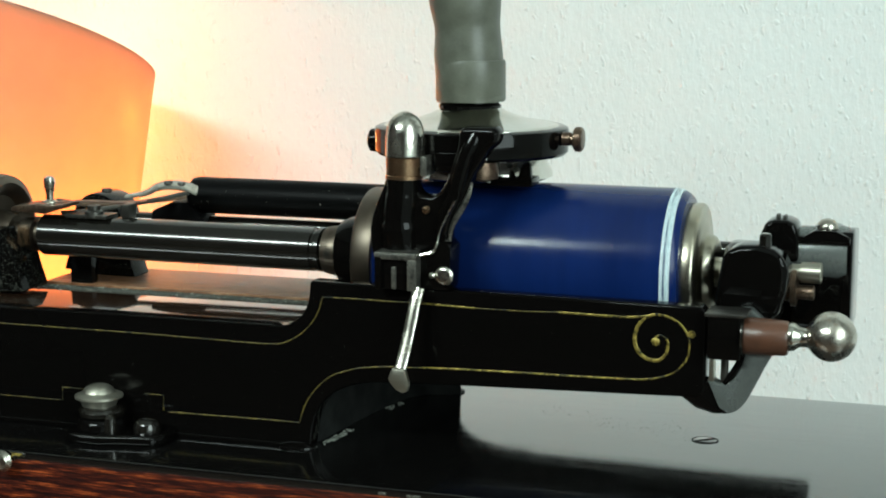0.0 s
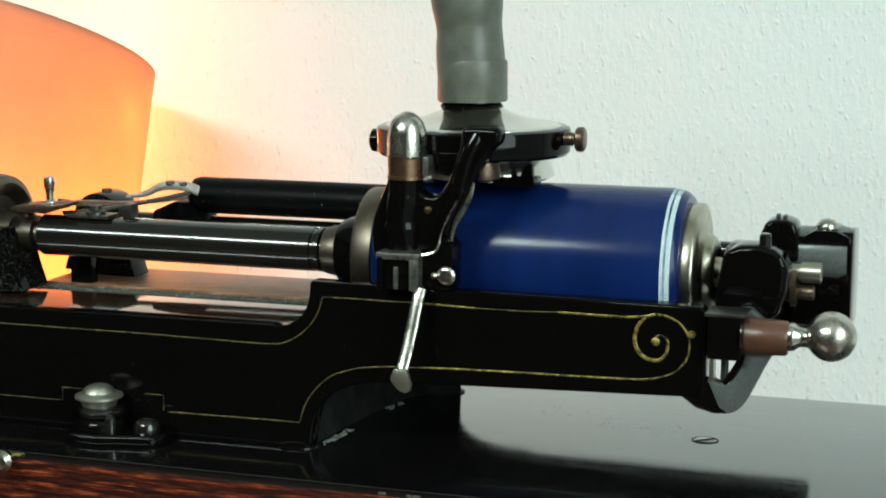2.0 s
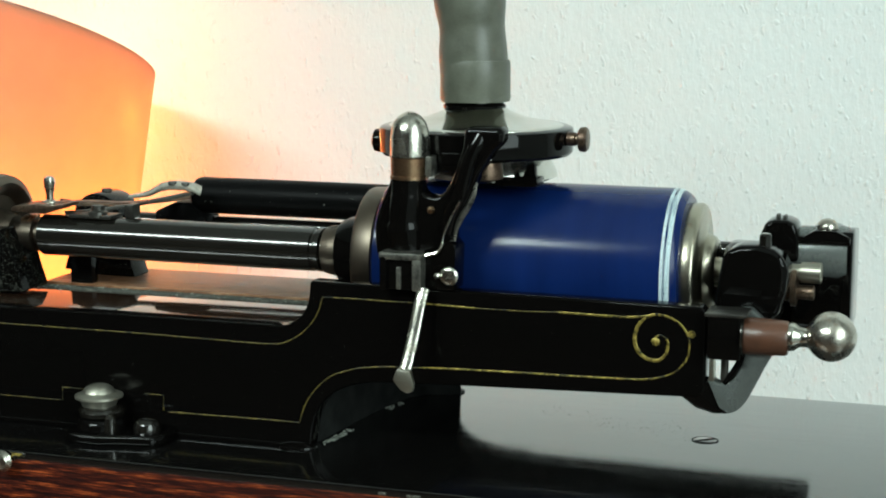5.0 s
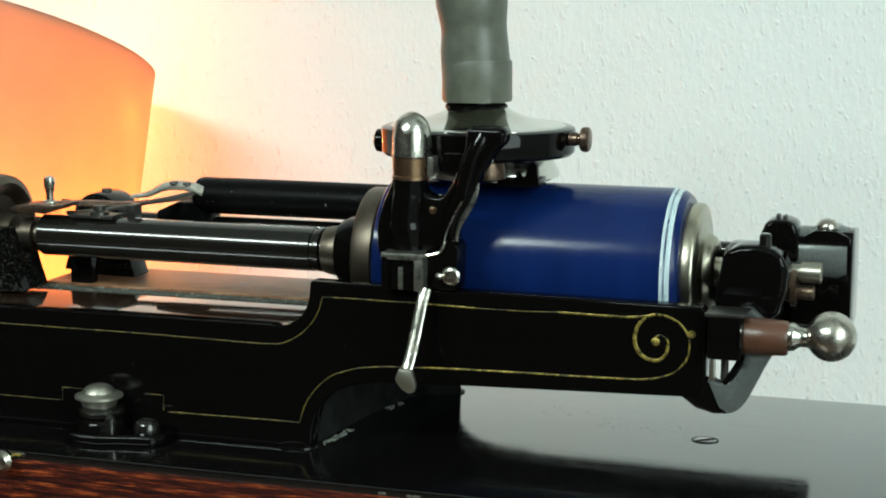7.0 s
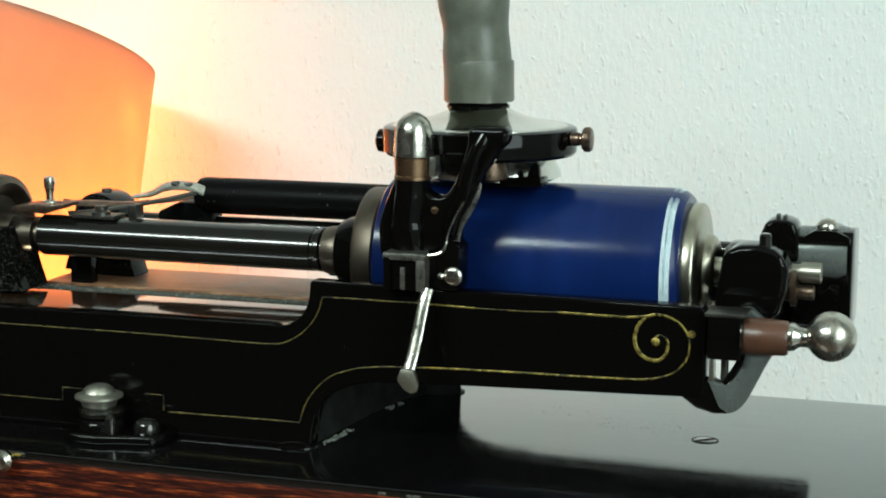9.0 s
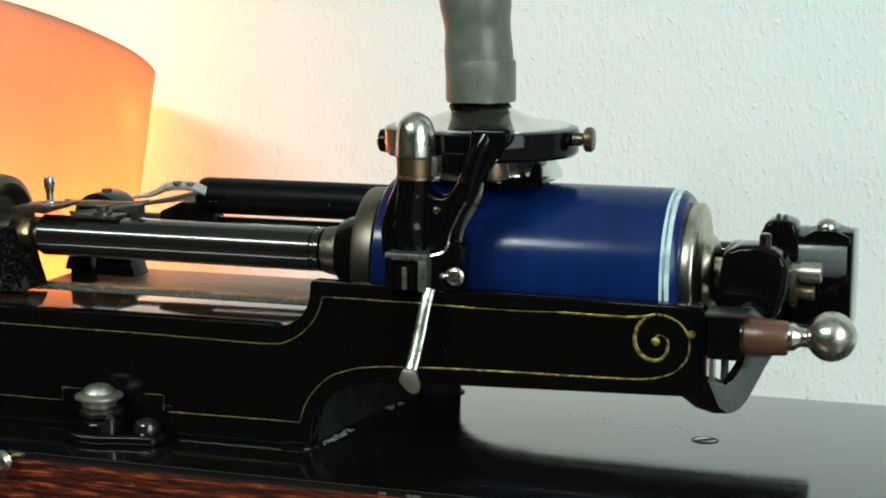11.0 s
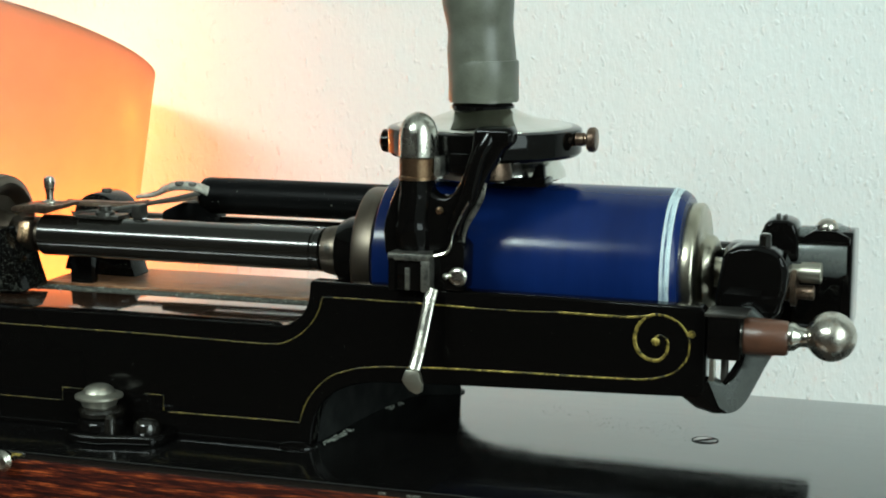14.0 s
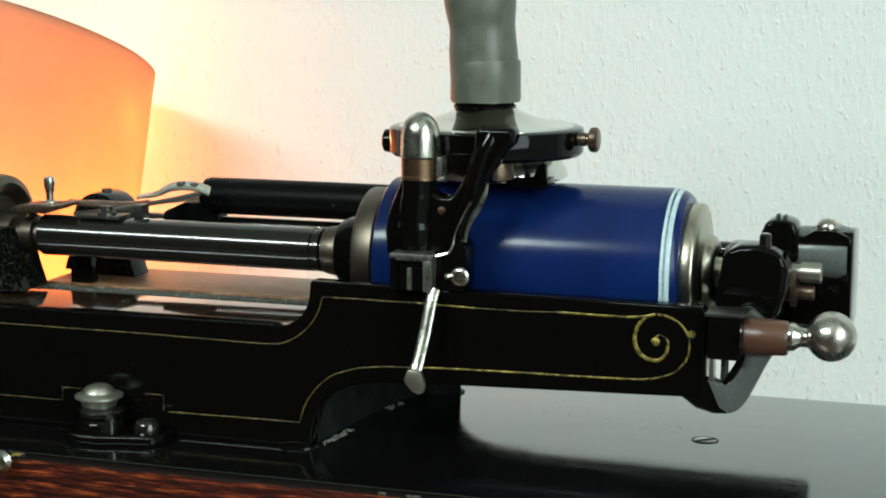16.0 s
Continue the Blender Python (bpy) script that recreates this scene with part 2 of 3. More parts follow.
def lathe(profile, centre, axis="x", steps=48, squash=1.0):
    """Turns (along, radius) pairs round an axis through centre."""
    bm = bmesh.new()
    rings = []
    for a, r in profile:
        ring = []
        for k in range(steps):
            th = 2 * math.pi * k / steps
            c, s = max(r, 0.001) * math.cos(th), max(r, 0.001) * math.sin(th) * squash
            p = {"x": (a, c, s), "y": (c, a, s), "z": (c, s, a)}[axis]
            ring.append(bm.verts.new(Vector(centre) + Vector(p)))
        rings.append(ring)
    for r0, r1 in zip(rings, rings[1:]):
        for k in range(steps):
            bm.faces.new((r0[k], r0[(k + 1) % steps], r1[(k + 1) % steps], r1[k]))
    bm.faces.new(rings[0])
    bm.faces.new(rings[-1])
    return bm


def slab(outline, y0, y1, round_by=0.6, segments=2, plane="xz"):
    """A plate cut to an outline in x and z, from y0 to y1 (or in y and z, from x0 to x1)."""
    bm = bmesh.new()
    if plane == "xz":
        vs = [bm.verts.new((x, y0, z)) for x, z in outline]
        push = Vector((0, y1 - y0, 0))
    elif plane == "yz":
        vs = [bm.verts.new((y0, x, z)) for x, z in outline]
        push = Vector((y1 - y0, 0, 0))
    else:
        vs = [bm.verts.new((x, z, y0)) for x, z in outline]
        push = Vector((0, 0, y1 - y0))
    f = bm.faces.new(vs)
    made = bmesh.ops.extrude_face_region(bm, geom=[f])
    bmesh.ops.translate(bm, verts=[v for v in made["geom"] if isinstance(v, bmesh.types.BMVert)], vec=push)
    return bevel(bm, round_by, segments, 30)


def smooth_path(points, steps=8):
    """A soft curve through points."""
    pts = [Vector(p) for p in points]
    pts = [2 * pts[0] - pts[1]] + pts + [2 * pts[-1] - pts[-2]]
    out = []
    for a, b_, c, d in zip(pts, pts[1:], pts[2:], pts[3:]):
        for k in range(steps):
            s = k / steps
            out.append(0.5 * (2 * b_ + (c - a) * s + (2 * a - 5 * b_ + 4 * c - d) * s * s + (3 * b_ - a - 3 * c + d) * s ** 3))
    return out + [pts[-2]]


def sweep(path, radii, steps=20, flat=1.0, flat_axis=(0, 1, 0)):
    """A tube along a path; radii: one for each point, or one for all; flat < 1 presses it thin along flat_axis."""
    bm = bmesh.new()
    n = len(path)
    rs = radii if isinstance(radii, (list, tuple)) else [radii] * n
    ref = Vector(flat_axis).normalized()
    rings = []
    for i, p in enumerate(path):
        d = (path[min(i + 1, n - 1)] - path[max(i - 1, 0)]).normalized()
        u = (ref - d * ref.dot(d))
        u = u.normalized() if u.length > 1e-3 else d.orthogonal().normalized()
        w = d.cross(u)
        rings.append([bm.verts.new(p + rs[i] * (math.cos(th) * u * flat + math.sin(th) * w))
                      for th in (2 * math.pi * k / steps for k in range(steps))])
    for r0, r1 in zip(rings, rings[1:]):
        for k in range(steps):
            bm.faces.new((r0[k], r0[(k + 1) % steps], r1[(k + 1) % steps], r1[k]))
    bm.faces.new(rings[0])
    bm.faces.new(rings[-1])
    return bm


def joined(*bms):
    base = bms[0]
    for other in bms[1:]:
        m = bpy.data.meshes.new("tmp")
        other.to_mesh(m)
        other.free()
        base.from_mesh(m)
        bpy.data.meshes.remove(m)
    return base


def arc(cx, cz, r, a0, a1, n=8):
    return [(cx + r * math.cos(radians(a0 + (a1 - a0) * k / n)), cz + r * math.sin(radians(a0 + (a1 - a0) * k / n))) for k in range(n + 1)]


def domed_head(x, y, z, r, axis, out=1, high=1.2):
    """A domed screw head that faces along axis."""
    return lathe([(0, r), (out * high * 0.5, r), (out * high, r * 0.82), (out * high * 1.15, 0)], (x, y, z), axis, 24)


# ---- the room: back wall seen; the other surfaces added, unseen, to shape light ----
def structure(name, bm, mat, label):
    return tagged(part(name, bm, mat, None, label), category="", kind="structure")


WALL_Y = 330.0
FLOOR_Z, CEIL_Z = -950.0 / 1.055, 1550.0 / 1.055
structure("wall_back", box(-2600, 1400, WALL_Y, WALL_Y + 120, FLOOR_Z, CEIL_Z, 0), WALL, "white painted woodchip wallpaper wall")
structure("wall_front", box(-2600, 1400, -4000, -3900, FLOOR_Z, CEIL_Z, 0), PAINT, "plain painted wall, unseen, added to shape light")
structure("wall_left", box(-2700, -2600, -3900, WALL_Y, FLOOR_Z, CEIL_Z, 0), PAINT, "plain painted wall, unseen, added to shape light")
structure("wall_right", joined(box(1100, 1200, -3900, -1700, FLOOR_Z, CEIL_Z, 0), box(1100, 1200, -500, WALL_Y, FLOOR_Z, CEIL_Z, 0),
                               box(1100, 1200, -1700, -500, FLOOR_Z, 30, 0), box(1100, 1200, -1700, -500, 1200, CEIL_Z, 0)), CEILING, "plain painted wall, unseen, added to shape light")
structure("floor", box(-2700, 1500, -4000, WALL_Y + 120, FLOOR_Z - 80, FLOOR_Z, 0), FLOORING, "brown wooden floor boards")
structure("ceiling", box(-2700, 1500, -4000, WALL_Y + 120, CEIL_Z, CEIL_Z + 80, 0), CEILING, "plain white ceiling")

win = thing("window_1", (1150, -1100, 30), "white framed window in the side wall", "window")
tagged(win, kind="structure")
part("window_frame", joined(box(1120, 1180, -1700, -1650, 30, 1200, 2), box(1120, 1180, -550, -500, 30, 1200, 2), box(1120, 1180, -1650, -550, 30, 80, 2),
                            box(1120, 1180, -1650, -550, 1150, 1200, 2), box(1125, 1175, -1120, -1080, 80, 1150, 2)), CEILING, win)
part("window_sill", box(1060, 1190, -1720, -480, 10, 30, 3), CEILING, win)

# lit ceiling lamp
cl = thing("ceiling_lamp", (LAMP_AT.x / MM, LAMP_AT.y / MM, CEIL_Z), "long white fluorescent ceiling lamp with a lit panel", "lamp")
cx, cy = LAMP_AT.x / MM, LAMP_AT.y / MM
part("housing", box(cx - 730, cx + 730, cy - 215, cy + 215, CEIL_Z - 45, CEIL_Z, 4), PAINT, cl)
part("glass_panel", box(cx - 715, cx + 715, cy - 203, cy + 203, CEIL_Z - 58, CEIL_Z - 45, 5), BULB, cl, "lit white glass panel")

# table
CASE_Z = -200.0
tb = thing("table", (-100, 0, FLOOR_Z), "dark brown wooden table under the phonograph", "table")
part("tabletop", box(-700, 500, -330, 322, CASE_Z - 30, CASE_Z, 3), TABLE_WOOD, tb)
for lx, ly in ((-660, -290), (460, -290), (-660, 282), (460, 282)):
    part("leg", box(lx - 25, lx + 25, ly - 25, ly + 25, FLOOR_Z, CASE_Z - 30, 3), TABLE_WOOD, tb)

# ---- the phonograph ----
DECK_Z = -58.1
FRONT, REAR = -44.3, 45.5
ph = thing("phonograph", (-110, 0, CASE_Z), "black enamelled antique cylinder phonograph on a stained oak case", "phonograph")
part("case_front", box(-345, 140, -76.9, -63, CASE_Z, DECK_Z - 2.6, 0.8), WOOD, ph, "reddish stained oak panel")
part("case_back", box(-345, 140, 59, 69, CASE_Z, DECK_Z - 2.6, 1.0), WOOD, ph)
part("case_side", box(-345, -333, -63, 59, CASE_Z, DECK_Z - 2.6, 1.0), WOOD, ph)
part("case_side", box(128, 140, -63, 59, CASE_Z, DECK_Z - 2.6, 1.0), WOOD, ph)
deck = part("deck_plate", box(-350, 145, -77.2, 72.3, DECK_Z - 2.6, DECK_Z, 0.5, 3), DECK, ph, "glossy black enamelled deck plate")


def rail_outline(x_left, x_right, arch, notch=False, top=-18.6):
    curve = [(-0.1, -54), (0.4, -50.5), (1.4, -47), (3.1, -43.6), (5.4, -40.9), (8.4, -38.5), (12, -36.7), (16, -35.3), (20.5, -34.5), (26, -34.1)]
    return ([(x_left, top)] + ([(-264, top), (-263, -32), (-240, -32), (-239, top)] if notch else []) + [(-124, top + 0.8)] + arc(-122.5, top + 12.6, 12.2, -90, -4, 9) + [(-110.0, -2.6), (x_right - 1.5, -3.2), (x_right, -5)]
            + [(x_right, -29), (x_right - 2, -31)] + [(-56, -33.1 if x_right < 30 else -32.5)] + [(arch + cx_, cz_) for cx_, cz_ in curve[::-1]] + [(arch - 0.6, DECK_Z), (x_left, DECK_Z)])


bed = part("bedplate", slab(rail_outline(-345, 17.5, -110.0), FRONT, FRONT + 7, 0.9, 3), BED_BLACK, ph, "black enamelled cast-iron bed with gilt lines")
part("rear_rail", slab(rail_outline(-345, 44, -88, True, -20.6), REAR - 7, REAR, 0.9, 2), BLACK, ph)
part("bed_top", slab([(-345, FRONT + 5), (-123.5, FRONT + 5), (-123.5, REAR - 5), (-238.5, REAR - 5), (-238.5, 26), (-241, 9.5), (-266, 9.5), (-266, REAR - 5), (-345, REAR - 5)], -27, -20.8, 0.3, 2, "xy"), BED_GLOSS, ph)
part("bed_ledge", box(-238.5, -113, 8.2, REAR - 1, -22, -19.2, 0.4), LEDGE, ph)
part("dust_strip", box(-345, -113, 4.2, 8.2, -22, -20.1, 0.3), GRIT, ph, "gritty dust along the bed's ledge")
web = part("bed_web", slab([(-117, -38), (-110.2, -36), (-107.2, -6.3), (-104.2, 14.7), (-101, 28), (-96.6, 34), (-84.5, 39), (-108, 39)], DECK_Z, -28, 0.6, 2, "xy"), WEB, ph)
part("bed_light_block", box(-124.5, -80, FRONT + 6.5, REAR - 6.5, -30, -27.4, 0.3), WEB, ph)
crumbs = random.Random(3)
for k in range(70):
    u = crumbs.choice((0.05, 0.12, 0.17, 0.2, 0.7)) + crumbs.uniform(-0.06, 0.06)
    gx, gy = -109.6 + 8.4 * u + crumbs.uniform(0, 2.6), -38 + 77 * u
    gw = 0.12 + 0.6 * crumbs.random() ** 2
    part("flaked_paint", slab([(gx - gw, gy - 0.4), (gx + 0.2, gy - 0.8 * gw), (gx + gw * 1.3, gy - 0.2), (gx + 0.5 * gw, gy + gw)], DECK_Z, DECK_Z + crumbs.uniform(0.1, 0.4), 0.03, 1, "xy"), CRUMB, web)
part("bed_foot", slab([(-345, DECK_Z), (-345, DECK_Z + 1.6), (-112, DECK_Z + 1.6), (-109.5, DECK_Z + 1.0), (-109, DECK_Z)], FRONT - 1.6, FRONT, 0.6, 3), BLACK, ph)
part("bed_toe", lathe([(DECK_Z, 7.5), (DECK_Z + 0.6, 7.3), (DECK_Z + 1.4, 5.6), (DECK_Z + 2.0, 3.0), (DECK_Z + 2.2, 0)], (-116, -43, 0), "z", 32, 0.7), BLACK, ph)
part("bed_toe", lathe([(DECK_Z, 9.5), (DECK_Z + 0.6, 9.3), (DECK_Z + 1.3, 7.6), (DECK_Z + 2.0, 4.0), (DECK_Z + 2.2, 0)], (-94, 43, 0), "z", 32, 0.6), BLACK, ph)


def gilt(points, width=0.42, mat=None, label=""):
    path = smooth_path([(x, FRONT - 0.05, z) for x, z in points], 6)
    return part("gilt_line", sweep(path, width, 8, 0.3), mat or GILT, bed, label)


gilt([(-345, -24.4), (-224.9, -24.0), (-181.5, -23.9), (-160.5, -24.0), (-140.0, -24.2), (-124.0, -24.2), (-118.0, -22.9), (-113.0, -19.8), (-109.2, -15.8), (-107.0, -11.8), (-105.8, -7.6)], 0.2, GILT_FAINT)
gilt([(-105.6, -7.6), (-100, -7.5), (-81.6, -7.5), (-73.5, -7.5)], 0.22, GILT_FAINT)
gilt([(-73.5, -7.5), (-65, -7.7), (-54.9, -7.9)], 0.26)
gilt([(-54.9, -7.9), (-40.4, -7.9), (-27.8, -7.5)], 0.18, GILT_FAINT)
gilt([(-27.8, -7.5), (-16, -7.6), (-6.7, -7.6), (-1.5, -7.0), (2.2, -6.3)], 0.32)
for rule in ([(-345, -49.2), (-202, -49.3)], [(-201.4, -49.3), (-201.3, -44.8)], [(-201.2, -44.7), (-190, -44.7)], [(-170, -44.5), (-163.2, -44.5)], [(-163.1, -44.6), (-163.2, -49.6)]):
    gilt(rule, 0.15, GILT_FAINT)


def quarter(cx, cz, rx, rz, a0, n=7):
    """A quarter of an ellipse, counter-clockwise from a0 degrees."""
    return [(cx + rx * math.cos(radians(a0 + 90 * k / n)), cz + rz * math.sin(radians(a0 + 90 * k / n))) for k in range(n)]


SCROLL = ([(11.4, -20.2), (12.3, -18)] + quarter(2.6, -15, 10.0, 8.8, 0) + quarter(2.6, -14.1, 6.8, 7.9, 90) + quarter(2.0, -14.1, 6.2, 6.4, 180)
          + quarter(2.0, -15.3, 4.1, 5.2, 270) + quarter(3.6, -15.3, 2.5, 2.7, 0) + quarter(3.6, -14.0, 1.5, 1.4, 90))
sp = [Vector((x, FRONT - 0.05, z)) for x, z in SCROLL]
part("gilt_scroll", sweep(sp, [0.28 + 0.3 * math.sin(math.pi * min(1.0, k / len(sp) * 1.15)) ** 2 for k in range(len(sp))], 8, 0.3), GILT, bed, "gilt painted scroll")
part("gilt_dot", lathe([(-0.2, 1.0), (0, 1.3)], (2.2, FRONT, -14.6), "y", 16), GILT, bed)
part("gilt_dot", lathe([(-0.2, 1.0), (0, 1.2)], (13.2, FRONT, -11.6), "y", 16), GILT, bed)
gilt([(11.6, -20.0), (7.8, -23.9), (1.0, -26.2), (-8.7, -26.9), (-40, -27.4), (-60, -27.8), (-72, -28.2)], 0.28)
gilt([(-72, -28.3), (-85.0, -28.9), (-93.7, -30.0)], 0.22, GILT_FAINT)
gilt([(-93.7, -30.0), (-99.5, -31.8), (-102.4, -33.0), (-106.4, -36.0), (-110.4, -40.6), (-112.6, -44.8), (-114.0, -49.4)], 0.22, GILT_FAINT)
gilt([(-114.1, -49.8), (-124.5, -49.7), (-161.4, -50.1)], 0.2, GILT_FAINT)
for k, (gx, gw) in enumerate(((-219, 5), (-206.5, 2.2), (-199.6, 4.6), (-212, 2.5))):
    part("gilt_fleck", box(gx - gw / 2, gx + gw / 2, -77.6, -77.1, DECK_Z - 1.6, DECK_Z - 0.6, 0.1, 1), GILT if k == 2 else GILT_FAINT, deck)
part("paint_chip", box(-75, -72.5, -77.45, -77.1, DECK_Z - 2.2, DECK_Z - 1.3, 0.1, 1), WORN, deck)
part("paint_chip", box(-66, -61.5, -77.45, -77.1, DECK_Z - 2.2, DECK_Z - 1.4, 0.1, 1), WORN, deck)

# hold-down lug with its domed nut
lug = part("hold_down_lug", joined(slab([(-192, -60), (-188, -63.5), (-178, -64), (-170, -61.5), (-160, -60), (-157, -56), (-158, -44.4), (-193, -44.4)], DECK_Z, DECK_Z + 3.4, 1.4, 4, "xy"),
                                   lathe([(DECK_Z + 2, 8.6), (-53.2, 8.2), (-51.6, 7.4), (-50.8, 6.0)], (-182.4, -51.4, 0), "z", 32)), BLACK, ph, "glossy black cast lug")
part("washer", lathe([(-51.4, 6.2), (-50.6, 7.6), (-49.2, 7.8), (-48.2, 7.2), (-47.6, 6.2)], (-182.4, -51.3, 0), "z", 32), STEEL, lug, "shiny dark washer")
part("lug_screw", lathe([(DECK_Z + 3, 4.6), (-52.6, 4.4), (-51.4, 3.8), (-50.6, 2.4), (-50.4, 0)], (-165.4, -52.0, 0), "z", 28), STEEL, lug)
part("lug_pin", lathe([(DECK_Z + 3, 2.2), (-50.0, 2.0), (-49.2, 1.2), (-49.0, 0)], (-176.0, -57.6, 0), "z", 20), STEEL, lug)
part("domed_nut", lathe([(-47.6, 5.6), (-46.4, 6.0), (-45.4, 6.6), (-44.9, 8.0), (-44.2, 8.0), (-43.6, 6.6), (-43.1, 5.3), (-41.9, 4.7), (-41.0, 3.3), (-40.5, 1.5), (-40.4, 0)], (-180.4, -54, 0), "z", 36), FROSTED, lug, "worn nickel domed nut", move=(-3.0, 2.7, 0.0))
part("case_knob", lathe([(-83, 0), (-82.6, 2.4), (-81, 3.6), (-79, 3.2), (-77.5, 2.2), (-74, 2.2)], (-202.6, 0, -60.7), "y", 28), NICKEL, ph, "small nickel knob")

# slotted screw sunk in the deck
sc = part("deck_screw", lathe([(DECK_Z - 0.6, 3.8), (DECK_Z + 0.1, 3.8), (DECK_Z + 0.2, 3.5)], (10.4, 5.9, 0), "z", 32), DECK, deck)
part("screw_rim", lathe([(DECK_Z - 0.3, 4.5), (DECK_Z + 0.12, 4.5), (DECK_Z + 0.12, 3.8), (DECK_Z - 0.3, 3.8)], (10.4, 5.9, 0), "z", 32), MATTE, sc)
part("screw_slot", slab([(7.2, 3.8), (8.6, 3.0), (13.8, 8.0), (12.4, 8.8)], DECK_Z + 0.18, DECK_Z + 0.3, 0, 1, "xy"), MATTE, sc)

# left bearing, pulley and the shaft tube
part("bearing_post", slab([(-252, -19.6), (-252, -6), (-246, 3), (-236, 3), (-231.5, -5), (-229.5, -12), (-227, -19.6)], -14, 4, 1.0, 2), DUSTY, ph, move=(-7.2, 0.2, 0.2))
part("bearing_post", slab([(-231, -20), (-229, -8), (-226, -4), (-215, -6), (-212.5, -12), (-210, -20)], 26, 38, 1.4, 2), DUSTY, ph)
part("feed_bracket", slab([(-228, -20), (-228, -8), (-219, -8), (-219, -20)], 9, 14, 0.9, 2), BLACK, ph)
post = part("rear_post", slab([(-237, -19.6), (-233, -8), (-232.5, -2)] + arc(-222, 0.5, 10.4, 180, 0, 12) + [(-212.5, -2), (-212.4, -8), (-210, -19.6)], 36, 52, 1.0, 2), DUSTY, ph, move=(-8.2, -2.2, 0.1))
part("oil_screw", domed_head(-222, 44, 10.6, 2.0, "z"), DARKSTEEL, post, move=(-7.9, -2.2, 0.2))
part("guide_rod", lathe([(-228, 3.4), (-112, 3.4), (44, 3.4)], (0, 44, -0.3), "x", 24), STEEL, ph)

SPIN = (0, 0, 0)
tube = part("mandrel_shaft", lathe([(-232.7, 6.2), (-232, 7.5), (-126.0, 7.6), (-125.6, 7.0), (-124.6, 7.0), (-124.2, 7.6), (-122.6, 7.6), (-122.2, 6.4), (-121, 6.4)], (0, 0, 0), "x", 56), STEEL, ph, "blued steel shaft tube", origin=SPIN)
part("collar", lathe([(-121.4, 8.0), (-119.6, 8.4), (-116.4, 8.8), (-115.2, 8.6)], (0, 0, 0), "x", 48), FLANGE, tube)
part("set_screw", domed_head(-118.4, -8.4, 0, 1.3, "y", -1, 0.5), DARKSTEEL, tube)
part("hub", lathe([(-115.6, 9), (-115.4, 10.6), (-112, 12.2), (-107, 13.2), (-105.6, 16), (-105, 20)], (0, 0, 0), "x", 48), BLACK, tube)
part("flange", lathe([(-105.2, 15), (-105.2, 21.2), (-104.6, 22.3), (-104.0, 22.7), (-98.0, 22.7), (-97.3, 22.0), (-97.0, 16)], (0, 0, 0), "x", 72), FLANGE, tube, "satin nickel mandrel flange")
part("neck", lathe([(-246, 4.2), (-240.6, 4.4), (-240.2, 6.1), (-235.4, 6.4), (-235.0, 4.6), (-232, 4.6)], (0, 0, 0), "x", 40), FLANGE, tube)
part("notch_plate", box(-240.0, -235.6, -6.9, -5.2, -3.4, 3.4, 0.3), BRASS, tube)
part("pulley", lathe([(-279, 8), (-278, 20.6), (-275, 21.4), (-266, 19.6), (-258, 19.6), (-251, 21.4), (-248.6, 20.8), (-247.6, 18.2), (-248.6, 15.5), (-251, 13.5), (-251.5, 8.6), (-247, 7.2), (-244.4, 6.4), (-244.2, 4)], (0, 0, 0), "x", 64), FLANGE, tube, "dull worn iron drive pulley")
core = part("mandrel_end", lathe([(-97, 21.0), (-40, 21.4), (4.0, 21.6), (4.4, 21.9), (8.2, 22.1), (8.9, 21.7), (9.3, 20.9), (9.9, 17), (10.2, 12.6), (10.5, 12.2), (12.6, 11.6), (13.5, 10.6), (13.9, 9.2), (13.2, 6.4), (13.2, 4.8), (15.2, 4.6), (18.6, 4.2), (19, 3.2)], (0, 0, 0), "x", 96), MANDREL, tube, "satin nickel mandrel end")

# ---- the carriage, which the feed screw draws along ----
fork = [(-82.6, 32.2), (-83.6, 28.9), (-85.9, 23.8), (-87.5, 18.9), (-88.2, 14.4), (-87.6, 6.6), (-73.3, 6.2), (-63.0, 8.0), (-61.9, 11.9), (-61.9, 15.5), (-60.6, 19.1), (-58.2, 23.1), (-56.4, 26.7),
        (-55.3, 30.3), (-53.6, 33.9), (-51.3, 37.4), (-49.2, 41.0), (-46.3, 43.4), (-45.9, 47.0), (-47.2, 48.3), (-57.2, 48.1), (-58.9, 47.0), (-59.3, 41.8), (-60.7, 37.7), (-61.9, 33.6), (-63.0, 30.7)]
fork += [(-64.8, 27.8), (-67.4, 26.1), (-71.1, 26.5), (-72.8, 28.4), (-72.9, 32.2)]
cr = part("carriage", slab(fork, -42.4, -34.5, 2.0, 4), BLACK, ph, "black cast carriage that carries the reproducer", smooth=50, origin=(-65, 0, 0))
part("prong", sweep(smooth_path([(-79, -41, 9), (-79.4, -42, 18), (-78.6, -42, 26), (-78.4, -42, 32)]), [6.4] * 8 + [5.8] * 9 + [5.6] * 8, 24), BLACK, cr, move=(1.0, 2.1, -0.2))
part("rib", sweep(smooth_path([(-64.4, -42.0, 15), (-62.6, -42.6, 21), (-59.8, -42.8, 27), (-58.2, -42.8, 33), (-56.4, -42.6, 39), (-54.6, -41.8, 43), (-53.4, -40.4, 47)]), 2.4, 18, 0.7), BLACK, cr, "rounded rib down the arm")
part("worn_side", sweep(smooth_path([(-61.9, -41.5, 10.8), (-61.3, -41.6, 15.8), (-59.8, -41.6, 19.4), (-57.4, -41.5, 23.5), (-55.6, -41.4, 27.2), (-54.7, -41.2, 31.0)]), [0.3 + 0.75 * math.sin(math.pi * (k + 1) / 43) for k in range(41)], 12, 0.6), WORN, cr, "enamel worn to bare metal")
